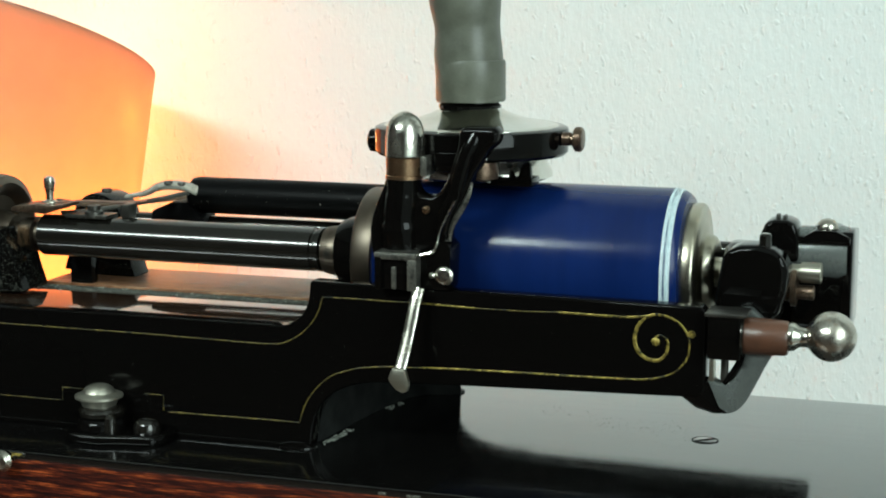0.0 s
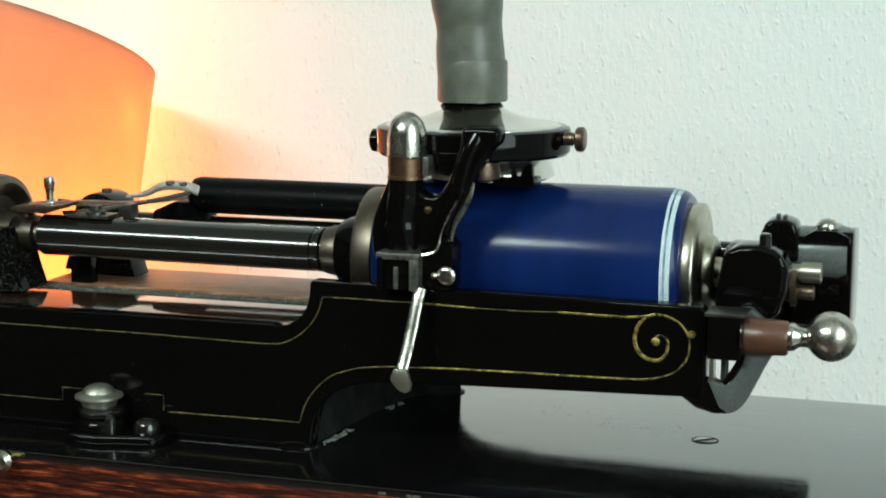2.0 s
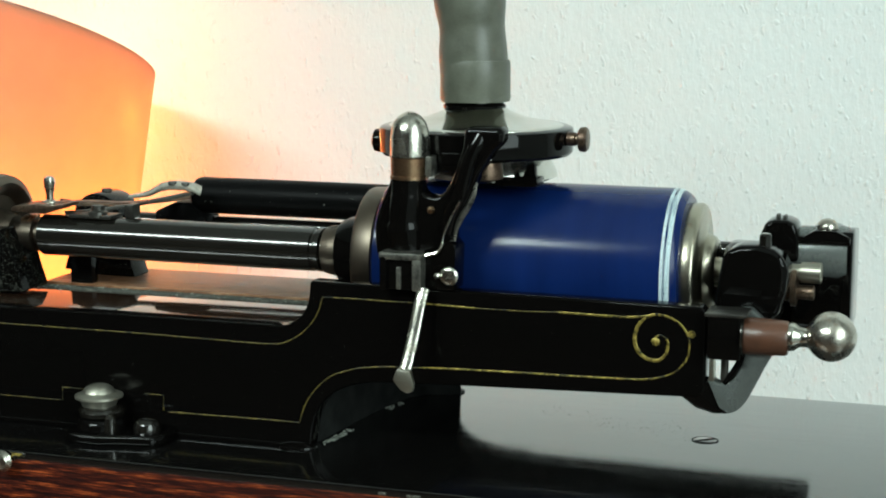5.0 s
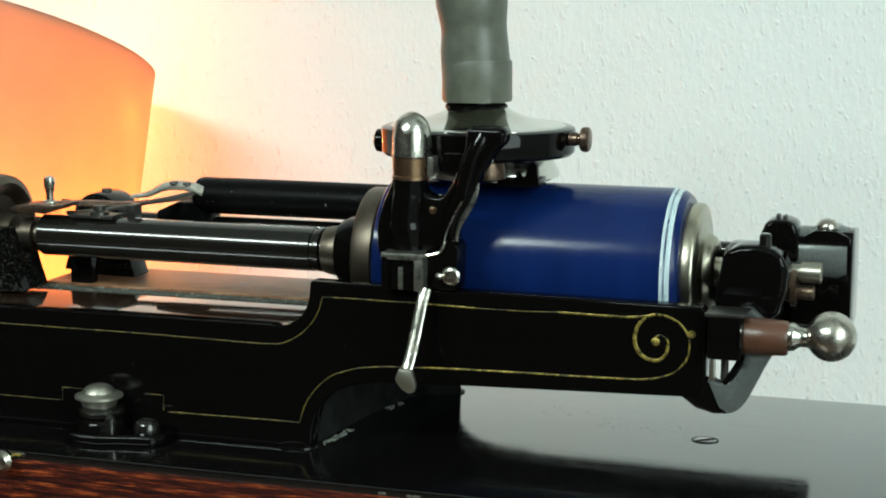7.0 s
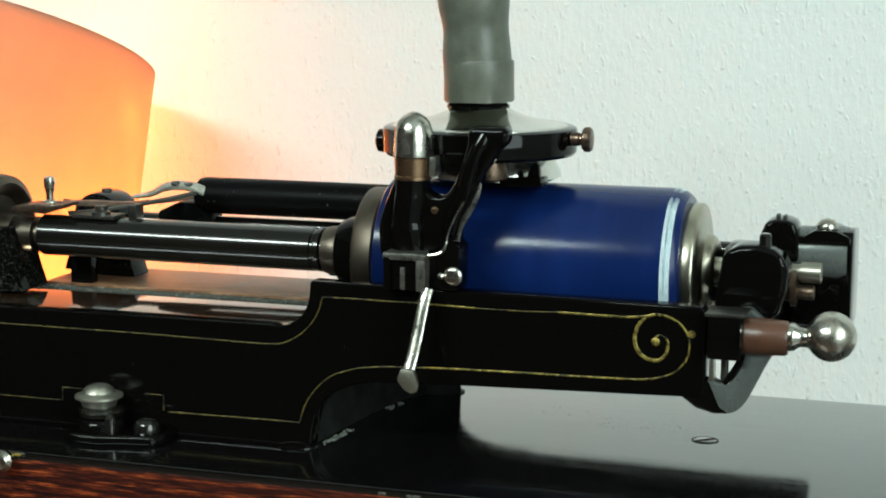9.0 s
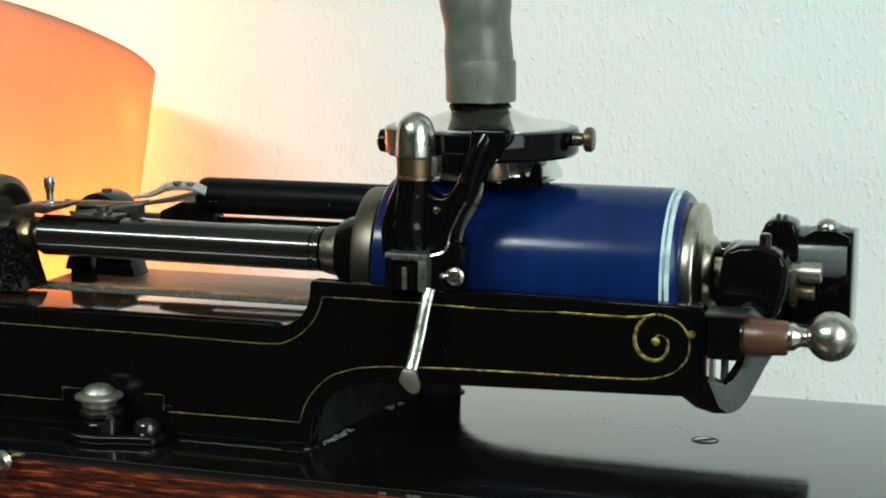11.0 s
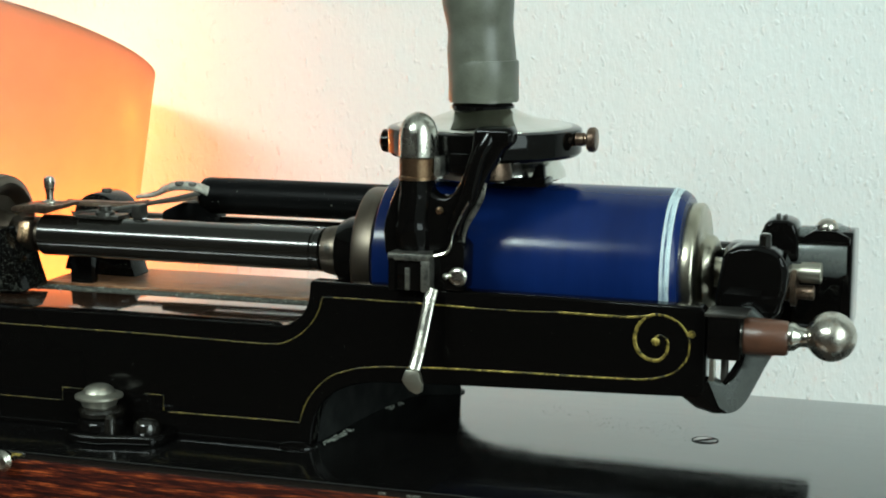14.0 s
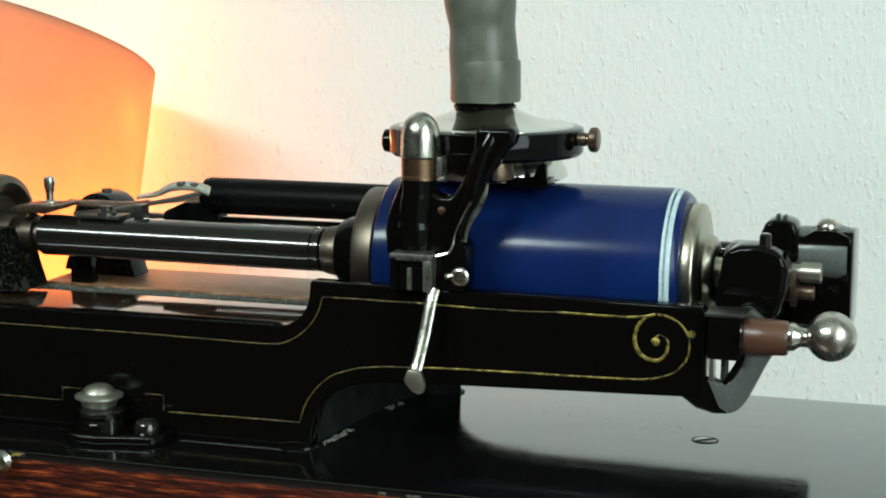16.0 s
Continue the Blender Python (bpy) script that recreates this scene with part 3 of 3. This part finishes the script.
part("arm_bridge", box(-64, -41.2, -19, -9, 27.2, 30.2, 0.9, 2), BLACK, cr)
part("arm_fin", slab([(-46.4, 29.6), (-45.6, 32), (-44.6, 34.6), (-43.2, 35.3), (-41.8, 34.2), (-41.6, 29.6)], -19, -16, 0.8, 2), BLACK, cr)
part("front_shoe", joined(box(-84.6, -71.0, -50.5, -38, -2.8, 8.4, 0.6), box(-84.6, -82.4, -52, -44, -2.8, 8.4, 0.5)), BLACK, cr, "black shoe that rides on the bed", move=(0.8, 2.2, -0.1))
part("worn_edge", joined(box(-84.9, -70.8, -52, -44, 6.8, 9.2, 0.8), box(-74.0, -70.8, -52, -44, -2.8, 7.2, 0.7), box(-79.4, -77.8, -51.2, -46, -2.6, 4.6, 0.5)), WORN, cr, "grey worn metal edge", move=(0.8, 2.2, -0.1))
part("shoe_bar", slab([(-75, 8.6), (-66.6, 10.6), (-63.2, 13.6), (-61.0, 11), (-61.5, -2.6), (-72, -2.6)], -47.5, -37, 0.9, 2), BLACK, cr, move=(0.9, 2.1, -0.2))
part("edge_highlight", sweep(smooth_path([(-73.3, -43.6, 7.0), (-69.2, -43.4, 8.0), (-66.6, -43.2, 9.0), (-65.3, -43, 11.6), (-64.9, -42.9, 14.1), (-63.8, -42.9, 17.0), (-61.9, -42.9, 21.0), (-59.6, -43.4, 25.0)]), [0.55] * 26 + [0.35] * 31, 8), NICKEL, cr, "bright strip laid along the arm's edge highlight", move=(0.9, -2.7, 0.5))
part("screw", lathe([(-50.2, 0.4), (-50.3, 1.6), (-50.1, 2.5), (-49.6, 3.0), (-48.6, 3.0), (-48.4, 1.4), (-44, 1.4)], (-63.0, 0, 2.2), "y", 28), NICKEL, cr, move=(1.2, 2.4, -0.1))
part("screw", lathe([(-51.8, 0.3), (-51.2, 1.0), (-49, 1.1)], (-66.6, 0, 2.4), "y", 16), NICKEL, cr, move=(1.3, 2.5, -0.1))
part("screw", lathe([(-44.6, 0.3), (-44.4, 1.0), (-43.6, 1.3)], (-69.4, 0, 22.0), "y", 16), BRASS, cr, move=(0.3, 0.9, 0))
part("lift_lever", sweep(smooth_path([(-69.6, -48.4, -2.0), (-70.1, -50.2, -5.8), (-71.2, -53.4, -15.6), (-72.2, -56.0, -23), (-72.8, -57.4, -26.4)]), 2.0, 12, 0.5), NICKEL, cr, "bright nickel lift lever", smooth=35)
part("lever_tip", slab([(-74.8, -25.4), (-76.2, -28.9), (-75.6, -30.0), (-73.7, -32.2), (-71.5, -33.3), (-69.6, -32.5), (-69.2, -30.1), (-70.4, -25.6)], -59.4, -57.2, 0.9, 2), SATIN, cr, "flat worn lever tip")

# post with its nickel cap
part("ferrule", lathe([(31.4, 5.2), (31.6, 6.0), (32.6, 6.0), (32.8, 5.7), (38.2, 5.9), (38.6, 5.4)], (-78.5, -42, 0), "z", 40), BRASS, cr, "tarnished brass ferrule", move=(1.3, 2.1, -0.3))
part("post_cap", lathe([(38.6, 6.0), (39.0, 6.3), (45, 6.15), (47.4, 5.8), (49.6, 5.0), (51.2, 3.7), (52.2, 2.2), (52.7, 0.9), (52.8, 0)], (-78.5, -42, 0), "z", 40), NICKEL, cr, "rounded worn nickel cap", move=(1.5, 2.1, -0.4))
part("link_block", box(-72.6, -70.4, -44, -34, 32.6, 39.0, 0.6), WORN, cr, move=(1.2, 1.9, -0.4))
part("link_block", box(-69.4, -58, -40, -30, 34, 40, 0.8), BLACK, cr, move=(1.1, 1.8, -0.5))

# reproducer
RX, RY = -65.2, -4.0
part("reproducer_ring", lathe([(35.8, 24), (35.8, 29.4), (36.2, 31.2), (37.2, 32.0), (44.0, 32.2), (44.9, 31.9), (45.4, 30.8), (45.4, 23)], (RX - 0.8, RY, 0), "z", 80), BLACK, cr, "glossy black reproducer ring")
part("reproducer_bell", lathe([(44.4, 29.0), (45.5, 28.9), (46.0, 28.3), (46.1, 27.2), (46.5, 24.4), (47.2, 20.6), (48.1, 17.0), (49.1, 14.0), (50.3, 11.2), (51.5, 9.4), (53, 8.6), (55, 8.4)], (RX - 0.8, RY, 0), "z", 80), CHROME, cr, "bright nickel bell-shaped reproducer cover")
part("reproducer_weight", lathe([(27.6, 12), (27.6, 21.0), (28.4, 22.4), (30, 22.2), (33, 20.6), (36.2, 20)], (RX + 2.5, RY + 6, 0), "z", 64), CHROME, cr)
part("link_pin", lathe([(31, 5.4), (33, 5.6), (38, 4.6)], (-57, RY - 22, 0), "z", 24), DARKBRASS, cr, move=(0.5, 1.3, -0.6))
part("neck", lathe([(52.0, 10.4), (53.0, 10.4), (53.8, 9.4), (55.4, 9.2)], (RX - 1, RY, 0), "z", 40), BLACK, cr, move=(-0.5, 0.2, -0.9))
part("thumb_screw", lathe([(-34.0, 2.2), (-31.4, 2.2), (-31.0, 1.8), (-30.6, 1.8), (-30.2, 3.4), (-29.6, 4.0), (-28.0, 4.1), (-27.3, 3.4), (-27.1, 2.0), (-27.0, 0)], (0, RY - 4, 42.2), "x", 32), DARKBRASS, cr, "browned brass thumb screw")
part("hinge_lug", lathe([(-101.0, 2.6), (-100.2, 3.8), (-97, 4.2), (-93, 4.2)], (0, RY - 3, 39.6), "x", 28), BLACK, cr)

# rear sleeve and the feed-nut arm
part("rear_sleeve", lathe([(-191.4, 3), (-191.2, 5.0), (-190, 6.4), (-188, 6.9), (-120, 6.9), (-66, 6.9), (-65, 6.2)], (0, 42, 11.2), "x", 40), MATTE, cr, "dull black sleeve that slides on the guide rod")
part("sleeve_lug", slab([(-199, -1.5), (-199, 5), (-190, 9), (-184, 9), (-178, 3.5), (-176, -1.5)], 38, 51, 1.2, 2), MATTE, cr, move=(-6.8, -2.2, -0.1))
part("sleeve_bracket", slab([(-105, 0), (-103, 10), (-72, 12), (-70, 0)], 40, 48, 1, 2), BLACK, cr, move=(-4.6, -2.2, -0.6))
part("rear_arm", slab([(50, 14), (46, 30), (36, 33), (30, 30.4), (38, 12)], -84, -66, 1.2, 2, "yz"), BLACK, cr, move=(-3.9, -2.0, -1.0))
part("nut_spring", sweep(smooth_path([(-186, 42, 10.5), (-192, 34, 9.8), (-202, 22, 9.6), (-214, 10, 10.5), (-222, 6, 11.6)]), 1.7, 12, 0.2, (0, -0.5, 0.87)), DARKBRASS, cr, "flat sprung feed arm", move=(-6.2, -1.2, 0.2))
part("nut_spring", sweep(smooth_path([(-184, 36, 12.5), (-192, 26, 10.8), (-204, 12, 9.0), (-212, 2, 8.4), (-216, -2, 8.4)]), 1.6, 12, 0.22, (0, -0.5, 0.87)), DARKSTEEL, cr, move=(-5.7, -0.8, 0.2))
part("spring_clip", sweep(smooth_path([(-207.5, 19, 12.5), (-200, 20, 13.9), (-195.4, 21, 16.2), (-190.5, 22, 17.2), (-185, 24, 16.6), (-181.4, 26, 14.8)]), [1.4 + 2.0 * min(1, k / 18) for k in range(41)], 14, 0.22, (0, -0.4, 0.9)), NICKEL, cr, "bright sprung clip")
part("clip_screw", domed_head(-191, 22, 17.4, 1.7, "z"), DARKSTEEL, cr)
part("clip_screw", domed_head(-186.5, 23.5, 17.0, 1.6, "z"), DARKSTEEL, cr)
part("feed_nut", joined(lathe([(7.6, 3.6), (9.4, 3.4), (10.0, 2.4), (11.6, 2.3), (11.9, 0)], (-203.6, -2, 0), "z", 24), box(-214, -197, -5, 4, 7.0, 8.4, 0.4)), DARKSTEEL, cr, move=(-5.2, 0.0, 0.3))
part("arm_clamp", box(-194, -190.4, -1, 5, 7.2, 12.4, 0.8), DARKSTEEL, cr, move=(-4.8, -0.1, 0.2))
part("rest_plate", slab([(-236, 9.6), (-234, 10.8), (-225, 11.8), (-219, 11.4), (-214, 12.2), (-214, 11), (-222, 8.2), (-229, 8.6), (-235, 8.6)], -8, 4, 0.5, 2), DARKBRASS, ph, move=(-6.1, 0.1, 0.4))
part("rest_pin", lathe([(10.6, 3.2), (12.0, 3.0), (12.6, 1.4), (14.4, 1.3), (17.0, 1.9), (19.2, 2.2), (20.6, 1.8), (21.2, 0.8), (21.3, 0)], (-224.1, 0, 0), "z", 24), NICKEL, ph, "small turned nickel pin", move=(-6.0, 0.0, 0.4))
part("rest_strip", sweep(smooth_path([(-222, 2, 11.6), (-210, 4, 12.2), (-198, 8, 11.6), (-190, 10, 12.4)]), 2.2, 10, 0.18, (0, 0, 1)), FIBRE, ph, move=(-5.4, -0.3, 0.3))

# ---- end gate ----
gate = part("end_gate", slab([(-14, -14), (-16, 4), (-14, 8), (-6, 10.4), (4, 10.2), (16, 6), (38, 5), (42, -2), (42, -14), (10, -14)], 17.0, 31, 2.4, 3, "yz"), BLACK, ph, "black cast swinging end gate")
part("gate_head", slab([(16.4, -2), (17.6, 6.3), (18.6, 11.6), (20.4, 14.0), (24, 15.4), (29.4, 15.7), (34, 14.6), (37.2, 12.2), (38.7, 8.3), (38.2, 2), (36.0, -6), (30, -8), (22.6, -7.6), (17.4, -7.2)], -27, -14, 2.6, 4), BLACK, gate, move=(0.4, 0, -2.2))
part("gate_boss", lathe([(15.6, 6.0), (16.2, 8), (17.4, 9), (30, 9.2)], (0, 0, 0), "x", 40), BLACK, gate)
part("gate_pin", lathe([(13.5, 1.9), (17.2, 1.9), (17.8, 1.4), (17.9, 0)], (31.2, -23, 0), "z", 20), STEEL, gate, move=(0.3, 0, -1.0))
cap2 = part("gate_cap", slab([(29.0, 6), (29.4, 14), (31.2, 18.4), (34, 19.4), (38, 19.4), (40.8, 18.2), (41.8, 14), (42, 6)], 2, 16, 1.8, 3), BLACK, gate, move=(-2.9, -0.5, -1.9))
part("lock_screw", joined(box(31.2, 32.4, 5, 9, 17.0, 19.4, 0.3), box(33.4, 34.6, 5, 9, 17.0, 19.2, 0.3)), DARKSTEEL, cap2, move=(0, 0, -0.6))
part("hinge_barrel", lathe([(36, 7.4), (37, 8.4), (56, 9.2), (58, 8.8)], (0, 12, 8.0), "x", 40), GREY_GLOSS, gate, move=(-4.0, -0.6, -2.0))
part("hinge_plate", slab([(6, -16.5), (5, 14), (6, 16.8), (14, 17), (30, 15), (32, -16)], 57, 61, 0.9, 2, "yz"), BLACK, gate, move=(-5.2, -0.9, -2.6))
part("hinge_cheek", box(42, 60, 6, 30, -16.5, 1, 1.4), BLACK, gate, move=(-5.0, -0.9, -0.8))
part("hinge_strap", slab([(38.8, 15.0), (44, 15.4), (47.4, 17.6), (53.6, 17.6), (58.6, 15.6), (58.6, 13), (40, 13)], 3, 22, 0.7, 2), BLACK, gate, move=(-3.6, -0.6, -2.9))
part("acorn_screw", lathe([(17.0, 3.4), (17.8, 3.4), (18.6, 3.1), (19.8, 2.0), (20.3, 0)], (50.4, 8, 0), "z", 28), KNOB, gate, move=(-3.1, -0.4, -2.2))
part("adjusting_screw", joined(lathe([(34, 2.2), (36.2, 2.2), (36.3, 3.6), (39, 3.6), (39.2, 2.6), (43, 2.6), (43.1, 3.3), (49.2, 3.4), (49.6, 2.6)], (0, -6, 3.2), "x", 28)), SATIN, gate, "worn nickel adjusting screw", move=(-2.2, 0.3, -0.8))
part("adjusting_screw", joined(lathe([(34, 2.0), (37.4, 2.0), (37.6, 3.0), (39.8, 3.0), (40, 2.2), (47.2, 2.4), (47.6, 1.8)], (0, -6, -3.4), "x", 28)), DARKBRASS, gate, move=(-2.3, 0.3, -0.6))
part("lock_ring", lathe([(40.2, 5.6), (40.4, 6.2), (42.0, 6.2), (42.2, 5.4)], (0, -6, -1.6), "x", 32), DARKBRASS, gate, "brown tarnished lock ring", move=(-2.3, 0.3, -0.7))
part("gate_strut", sweep(smooth_path([(34, -14, -8), (33, -24, -10), (31, -34, -11), (29, -42, -11)]), 3.4, 16), BLACK, gate, move=(-0.7, 1.4, -0.3))
part("latch_block", box(17.6, 27.6, -50, -38, -18.0, -4.8, 0.9, 2), BLACK, gate, move=(0.5, 2.2, -0.2))
part("latch_plate", box(16.6, 29.0, -50.4, -38, -4.9, -3.7, 0.5), DARKSTEEL, gate, move=(0.7, 2.2, -0.3))
part("latch_washer", lathe([(27.5, 6.2), (28.3, 6.2)], (0, -45, -11), "x", 32), STEEL, gate, move=(0.5, 2.2, -0.2))
part("grip", lathe([(28.2, 5.3), (28.8, 5.6), (34, 5.5), (40.4, 5.2), (41.2, 4.8)], (0, -45, -11), "x", 40), FIBRE, gate, "brown fibre grip", move=(0.4, 2.2, -0.2))
part("grip_collar", lathe([(41.0, 4.0), (42.0, 4.3), (43.2, 4.1), (44.6, 3.0), (46.6, 2.8), (47.4, 3.2)], (0, -45, -10.4), "x", 36), NICKEL, gate, move=(0.2, 2.2, -0.2))
part("ball_knob", lathe([(53.9 - 7.4 * math.cos(radians(a)), 7.4 * math.sin(radians(a))) for a in range(18, 181, 9)], (0, -45, -9.6), "x", 48), KNOB, gate, "round worn nickel ball knob", move=(0.0, 2.2, -0.2))
hook = [(18.4, -24.5), (21.4, -26.4), (25.4, -25.0), (28.0, -20.5), (30.2, -15), (38.6, -14), (36.8, -17), (34.4, -21.5), (31.6, -27.5), (28.8, -32.6), (25.4, -35.2), (21.4, -34.4), (19.0, -31.4), (18.0, -28)]
hook = [(p.x, p.z) for p in smooth_path([(x, 0, z) for x, z in hook + hook[:1]], 3)[:-1]]
part("hook", slab(hook, -46, -40, 0.8, 2), GREY_GLOSS, gate, "grey worn iron hook", move=(0.1, 2.1, 0.1))
part("hook_root", slab([(8, -29.5), (11, -32), (14.6, -34.6), (20, -36), (25, -35.6), (22, -33), (19, -26), (14, -26)], -46.2, -38, 1.2, 2), BLACK, ph, move=(0.1, 2.1, 0.2))
part("gate_wedge", slab([(22.6, -8.4), (24.4, -5.6), (28.6, -4.6), (33.4, -8.6), (35, -12), (30, -12.5)], -33, -28, 1.2, 2), GREY_GLOSS, gate)
part("latch_pin", lathe([(-27, 1.2), (-18, 1.2)], (22.6, -44, 0), "z", 16), DARKSTEEL, gate, move=(0.3, 2.2, 0.1))
part("latch_rod", sweep(smooth_path([(29.4, -40, -15), (28.2, -41, -18.6), (26.2, -42, -22.6), (23.4, -42.4, -26.6)]), 1.5, 14), BLACK, gate)
part("latch_rod", sweep(smooth_path([(33.0, -38, -15), (30.8, -39, -18.6), (27.8, -40, -23.2), (24.8, -41, -26.8)]), 1.1, 14), STEEL, gate)
part("latch_tongue", box(18.0, 19.6, -46, -42, -29, -17, 0.4), SATIN, gate, move=(0.4, 2.2, 0.1))

# ---- the record on the mandrel ----
rec = part("cylinder_record", lathe([(-96.0, 21.6), (-96.0, 25.9), (-95.4, 26.54), (-0.6, 26.54), (0.4, 26.3), (2.0, 26.0), (3.4, 25.3), (4.5, 24.3), (4.8, 22.0)], (0, 0, 0), "x", 128), BLUE, None, "", origin=SPIN)
tagged(rec, "glossy blue celluloid cylinder record on the mandrel", "record")
rng = random.Random(5)
bm = bmesh.new()


def band(bm, a0, a1, x0, x1):
    """A flat patch of print on the record's bevel, from angle a0 to a1 (degrees, up from the front)."""
    def rad(x):
        return 26.66 - (x + 0.6) * 0.24 if x < 0.4 else 26.40 - (x - 0.4) * 0.19 if x < 2.0 else 26.1 - (x - 2.0) * 0.5
    n = max(1, int((a1 - a0) / 2.5))
    prev = None
    for k in range(n + 1):
        a = radians(a0 + (a1 - a0) * k / n)
        row = [bm.verts.new((x, -rad(x) * math.cos(a), rad(x) * math.sin(a))) for x in (x0, x1)]
        if prev:
            bm.faces.new((prev[0], prev[1], row[1], row[0]))
        prev = row


a = 0.0
while a < 358:
    w = rng.uniform(1.4, 3.0)
    in_gap = 132 < a < 155 or 334 < a < 340
    if not in_gap:
        for x0, x1 in ((-0.5, 0.4), (1.1, 2.0), (2.0, 2.5)) if rng.random() < 0.75 else ((-0.5, 0.4), (0.4, 2.0), (2.0, 2.4)):
            band(bm, a, a + w, x0, x1)
        if rng.random() < 0.6:
            band(bm, a, a + w * 0.4, 0.4, 1.1)
    a += w + rng.uniform(0.3, 0.9)
part("title_print", bm, LETTER, rec, "band of white print round the rim")

# ---- rubber hose on the reproducer ----
hose_path = smooth_path([(-65.9, RY, 53.6), (-66.3, RY, 60), (-67.0, RY, 68.6), (-67.4, RY, 77), (-68.4, RY, 88), (-71, RY + 3, 104), (-76, RY + 8, 122), (-84, RY + 14, 150), (-92, RY + 20, 190)])
wid = [11.4, 11.4, 11.3, 10.8, 11.9, 12.2, 12.2, 12.2, 12.2]
rs = []
for i in range(len(hose_path)):
    u = i / (len(hose_path) - 1) * (len(wid) - 1)
    k = min(int(u), len(wid) - 2)
    f = u - k
    f = f * f * (3 - 2 * f)
    rs.append(wid[k] * (1 - f) + wid[k + 1] * f)
hose = part("rubber_hose", sweep(hose_path, rs, 40), RUBBER, None, "", origin=(-65, 0, 54), move=(-0.3, 0.2, 0.0))
part("cuff", lathe([(53.4, 10.4), (53.4, 11.3), (53.9, 11.6), (66.0, 11.55), (66.9, 11.3), (67, 10)], (-66.2, RY, 0), "z", 40), RUBBER, hose, "smooth end cuff", move=(-0.3, 0.2, 0.0))
tagged(hose, "grey rubber hose pushed on the reproducer's neck", "hose")

# ---- table lamp behind the phonograph ----
LX, LY = -402.0, 237.0
lamp = thing("table_lamp", (LX, LY, CASE_Z), "lit table lamp with a frosted orange glass shade", "lamp")


def rim_height(th):
    """The shade's rim is cut on a slant: lowest towards the wall."""
    return RIM_MID - RIM_FALL * math.cos(th - radians(RIM_TURN))


def shade_at(th, z, inset=0.0):
    r = 83.0 + 0.15 * (z - 42) - inset
    return (LX + r * math.cos(th), LY + r * math.sin(th), z)


RIM_MID, RIM_FALL, RIM_TURN = 64.0, 31.1, 68.3
turn = [2 * math.pi * k / 96 for k in range(96)]
bm = bmesh.new()
rings = []
for inner in (0.0, 2.5):
    heights = [k / 24 for k in range(25)]
    for s_ in heights[::-1] if inner else heights:
        rings.append([bm.verts.new(shade_at(th, -100 + (rim_height(th) + 100) * s_, inner)) for th in turn])
for r0, r1 in zip(rings, rings[1:]):
    for k in range(96):
        bm.faces.new((r0[k], r0[(k + 1) % 96], r1[(k + 1) % 96], r1[k]))
shade = part("shade", bm, SHADE, lamp, "frosted orange glass shade")
part("rim", sweep([Vector(shade_at(th, rim_height(th), 1.2)) for th in turn + turn[:1]], 0.8, 10), RIM, shade, "ground brownish glass edge")
bm = bmesh.new()
edge = [bm.verts.new(shade_at(th, rim_height(th) - 5, 2.6)) for th in turn]
hub = bm.verts.new((LX, LY, RIM_MID - 5))
for k in range(96):
    bm.faces.new((edge[k], edge[(k + 1) % 96], hub))
part("cover", bm, SHADE, lamp, "unseen frosted glass disc added to dim light above")
part("foot", lathe([(CASE_Z, 50), (CASE_Z + 8, 50), (CASE_Z + 14, 20), (-108, 12), (-104, 55), (-100, 58)], (LX, LY, 0), "z", 48), SATIN, lamp)
part("bulb", lathe([(-60, 9), (-56, 11), (-50, 14), (-42, 10), (-38, 0)], (LX, LY, -44), "z", 24), LETTER, lamp)


# ---- flecks of grit on the bearing foot and the bed's ledge ----
bm = bmesh.new()
bits = random.Random(21)
for k in range(150):
    if k < 90:
        gx, gy, gz = bits.uniform(-236, -114), bits.gauss(6.2, 1.5), -20.1
    else:
        gx, gy, gz = bits.gauss(-240, 6), bits.gauss(3, 4), -20.4
    r = bits.uniform(0.12, 0.42) * (1.7 if bits.random() < 0.12 else 1)
    ring = [bm.verts.new((gx + r * 1.3 * math.cos(c * 1.2566), gy + r * math.sin(c * 1.2566), gz)) for c in range(5)]
    tip = bm.verts.new((gx + 0.2 * r, gy, gz + 0.8 * r))
    for c in range(5):
        bm.faces.new((ring[c], ring[(c + 1) % 5], tip))
part("grit_flecks", bm, CRUMB, None)
tagged(bpy.data.objects["grit_flecks"], "pale grit lying along the phonograph's bed", "grit", kind="stuff")

# ---- dust lying on the deck ----
bm = bmesh.new()
bits = random.Random(11)
for k in range(170):
    u = bits.random()
    gx, gy, r = -52 + 62 * u + bits.gauss(0, 1.5), 24 - 12 * u + bits.gauss(0, 6.5), bits.uniform(0.05, 0.12) * (1.8 if bits.random() < 0.08 else 1)
    ring = [bm.verts.new((gx + r * (1.6 if c % 3 == 0 else 1) * math.cos(c * 1.0472), gy + r * math.sin(c * 1.0472), DECK_Z + 0.01)) for c in range(6)]
    tip = bm.verts.new((gx, gy, DECK_Z + r))
    for c in range(6):
        bm.faces.new((ring[c], ring[(c + 1) % 6], tip))
part("dust_specks", bm, GRIT, None)
tagged(bpy.data.objects["dust_specks"], "fine dark dust specks lying on the glossy deck", "dust", kind="stuff")


# ---- what moves ----
def motions():
    shift = 5.13 * MM / 16.0
    for ob in (cr, hose):
        at = ob.location.copy()
        walk(ob, [(t_, Matrix.Translation(at + Vector(((t_ - 7.0) * shift, 0, 0)))) for t_ in (0.0, 4.0, 8.0, 12.0, 16.0)])
    for ob in (tube, rec):
        at = ob.location.copy()
        walk(ob, [(k / 15, Matrix.Translation(at) @ Matrix.Rotation(radians(-952.4 / 15 * k), 4, "X")) for k in range(241)])


motions()
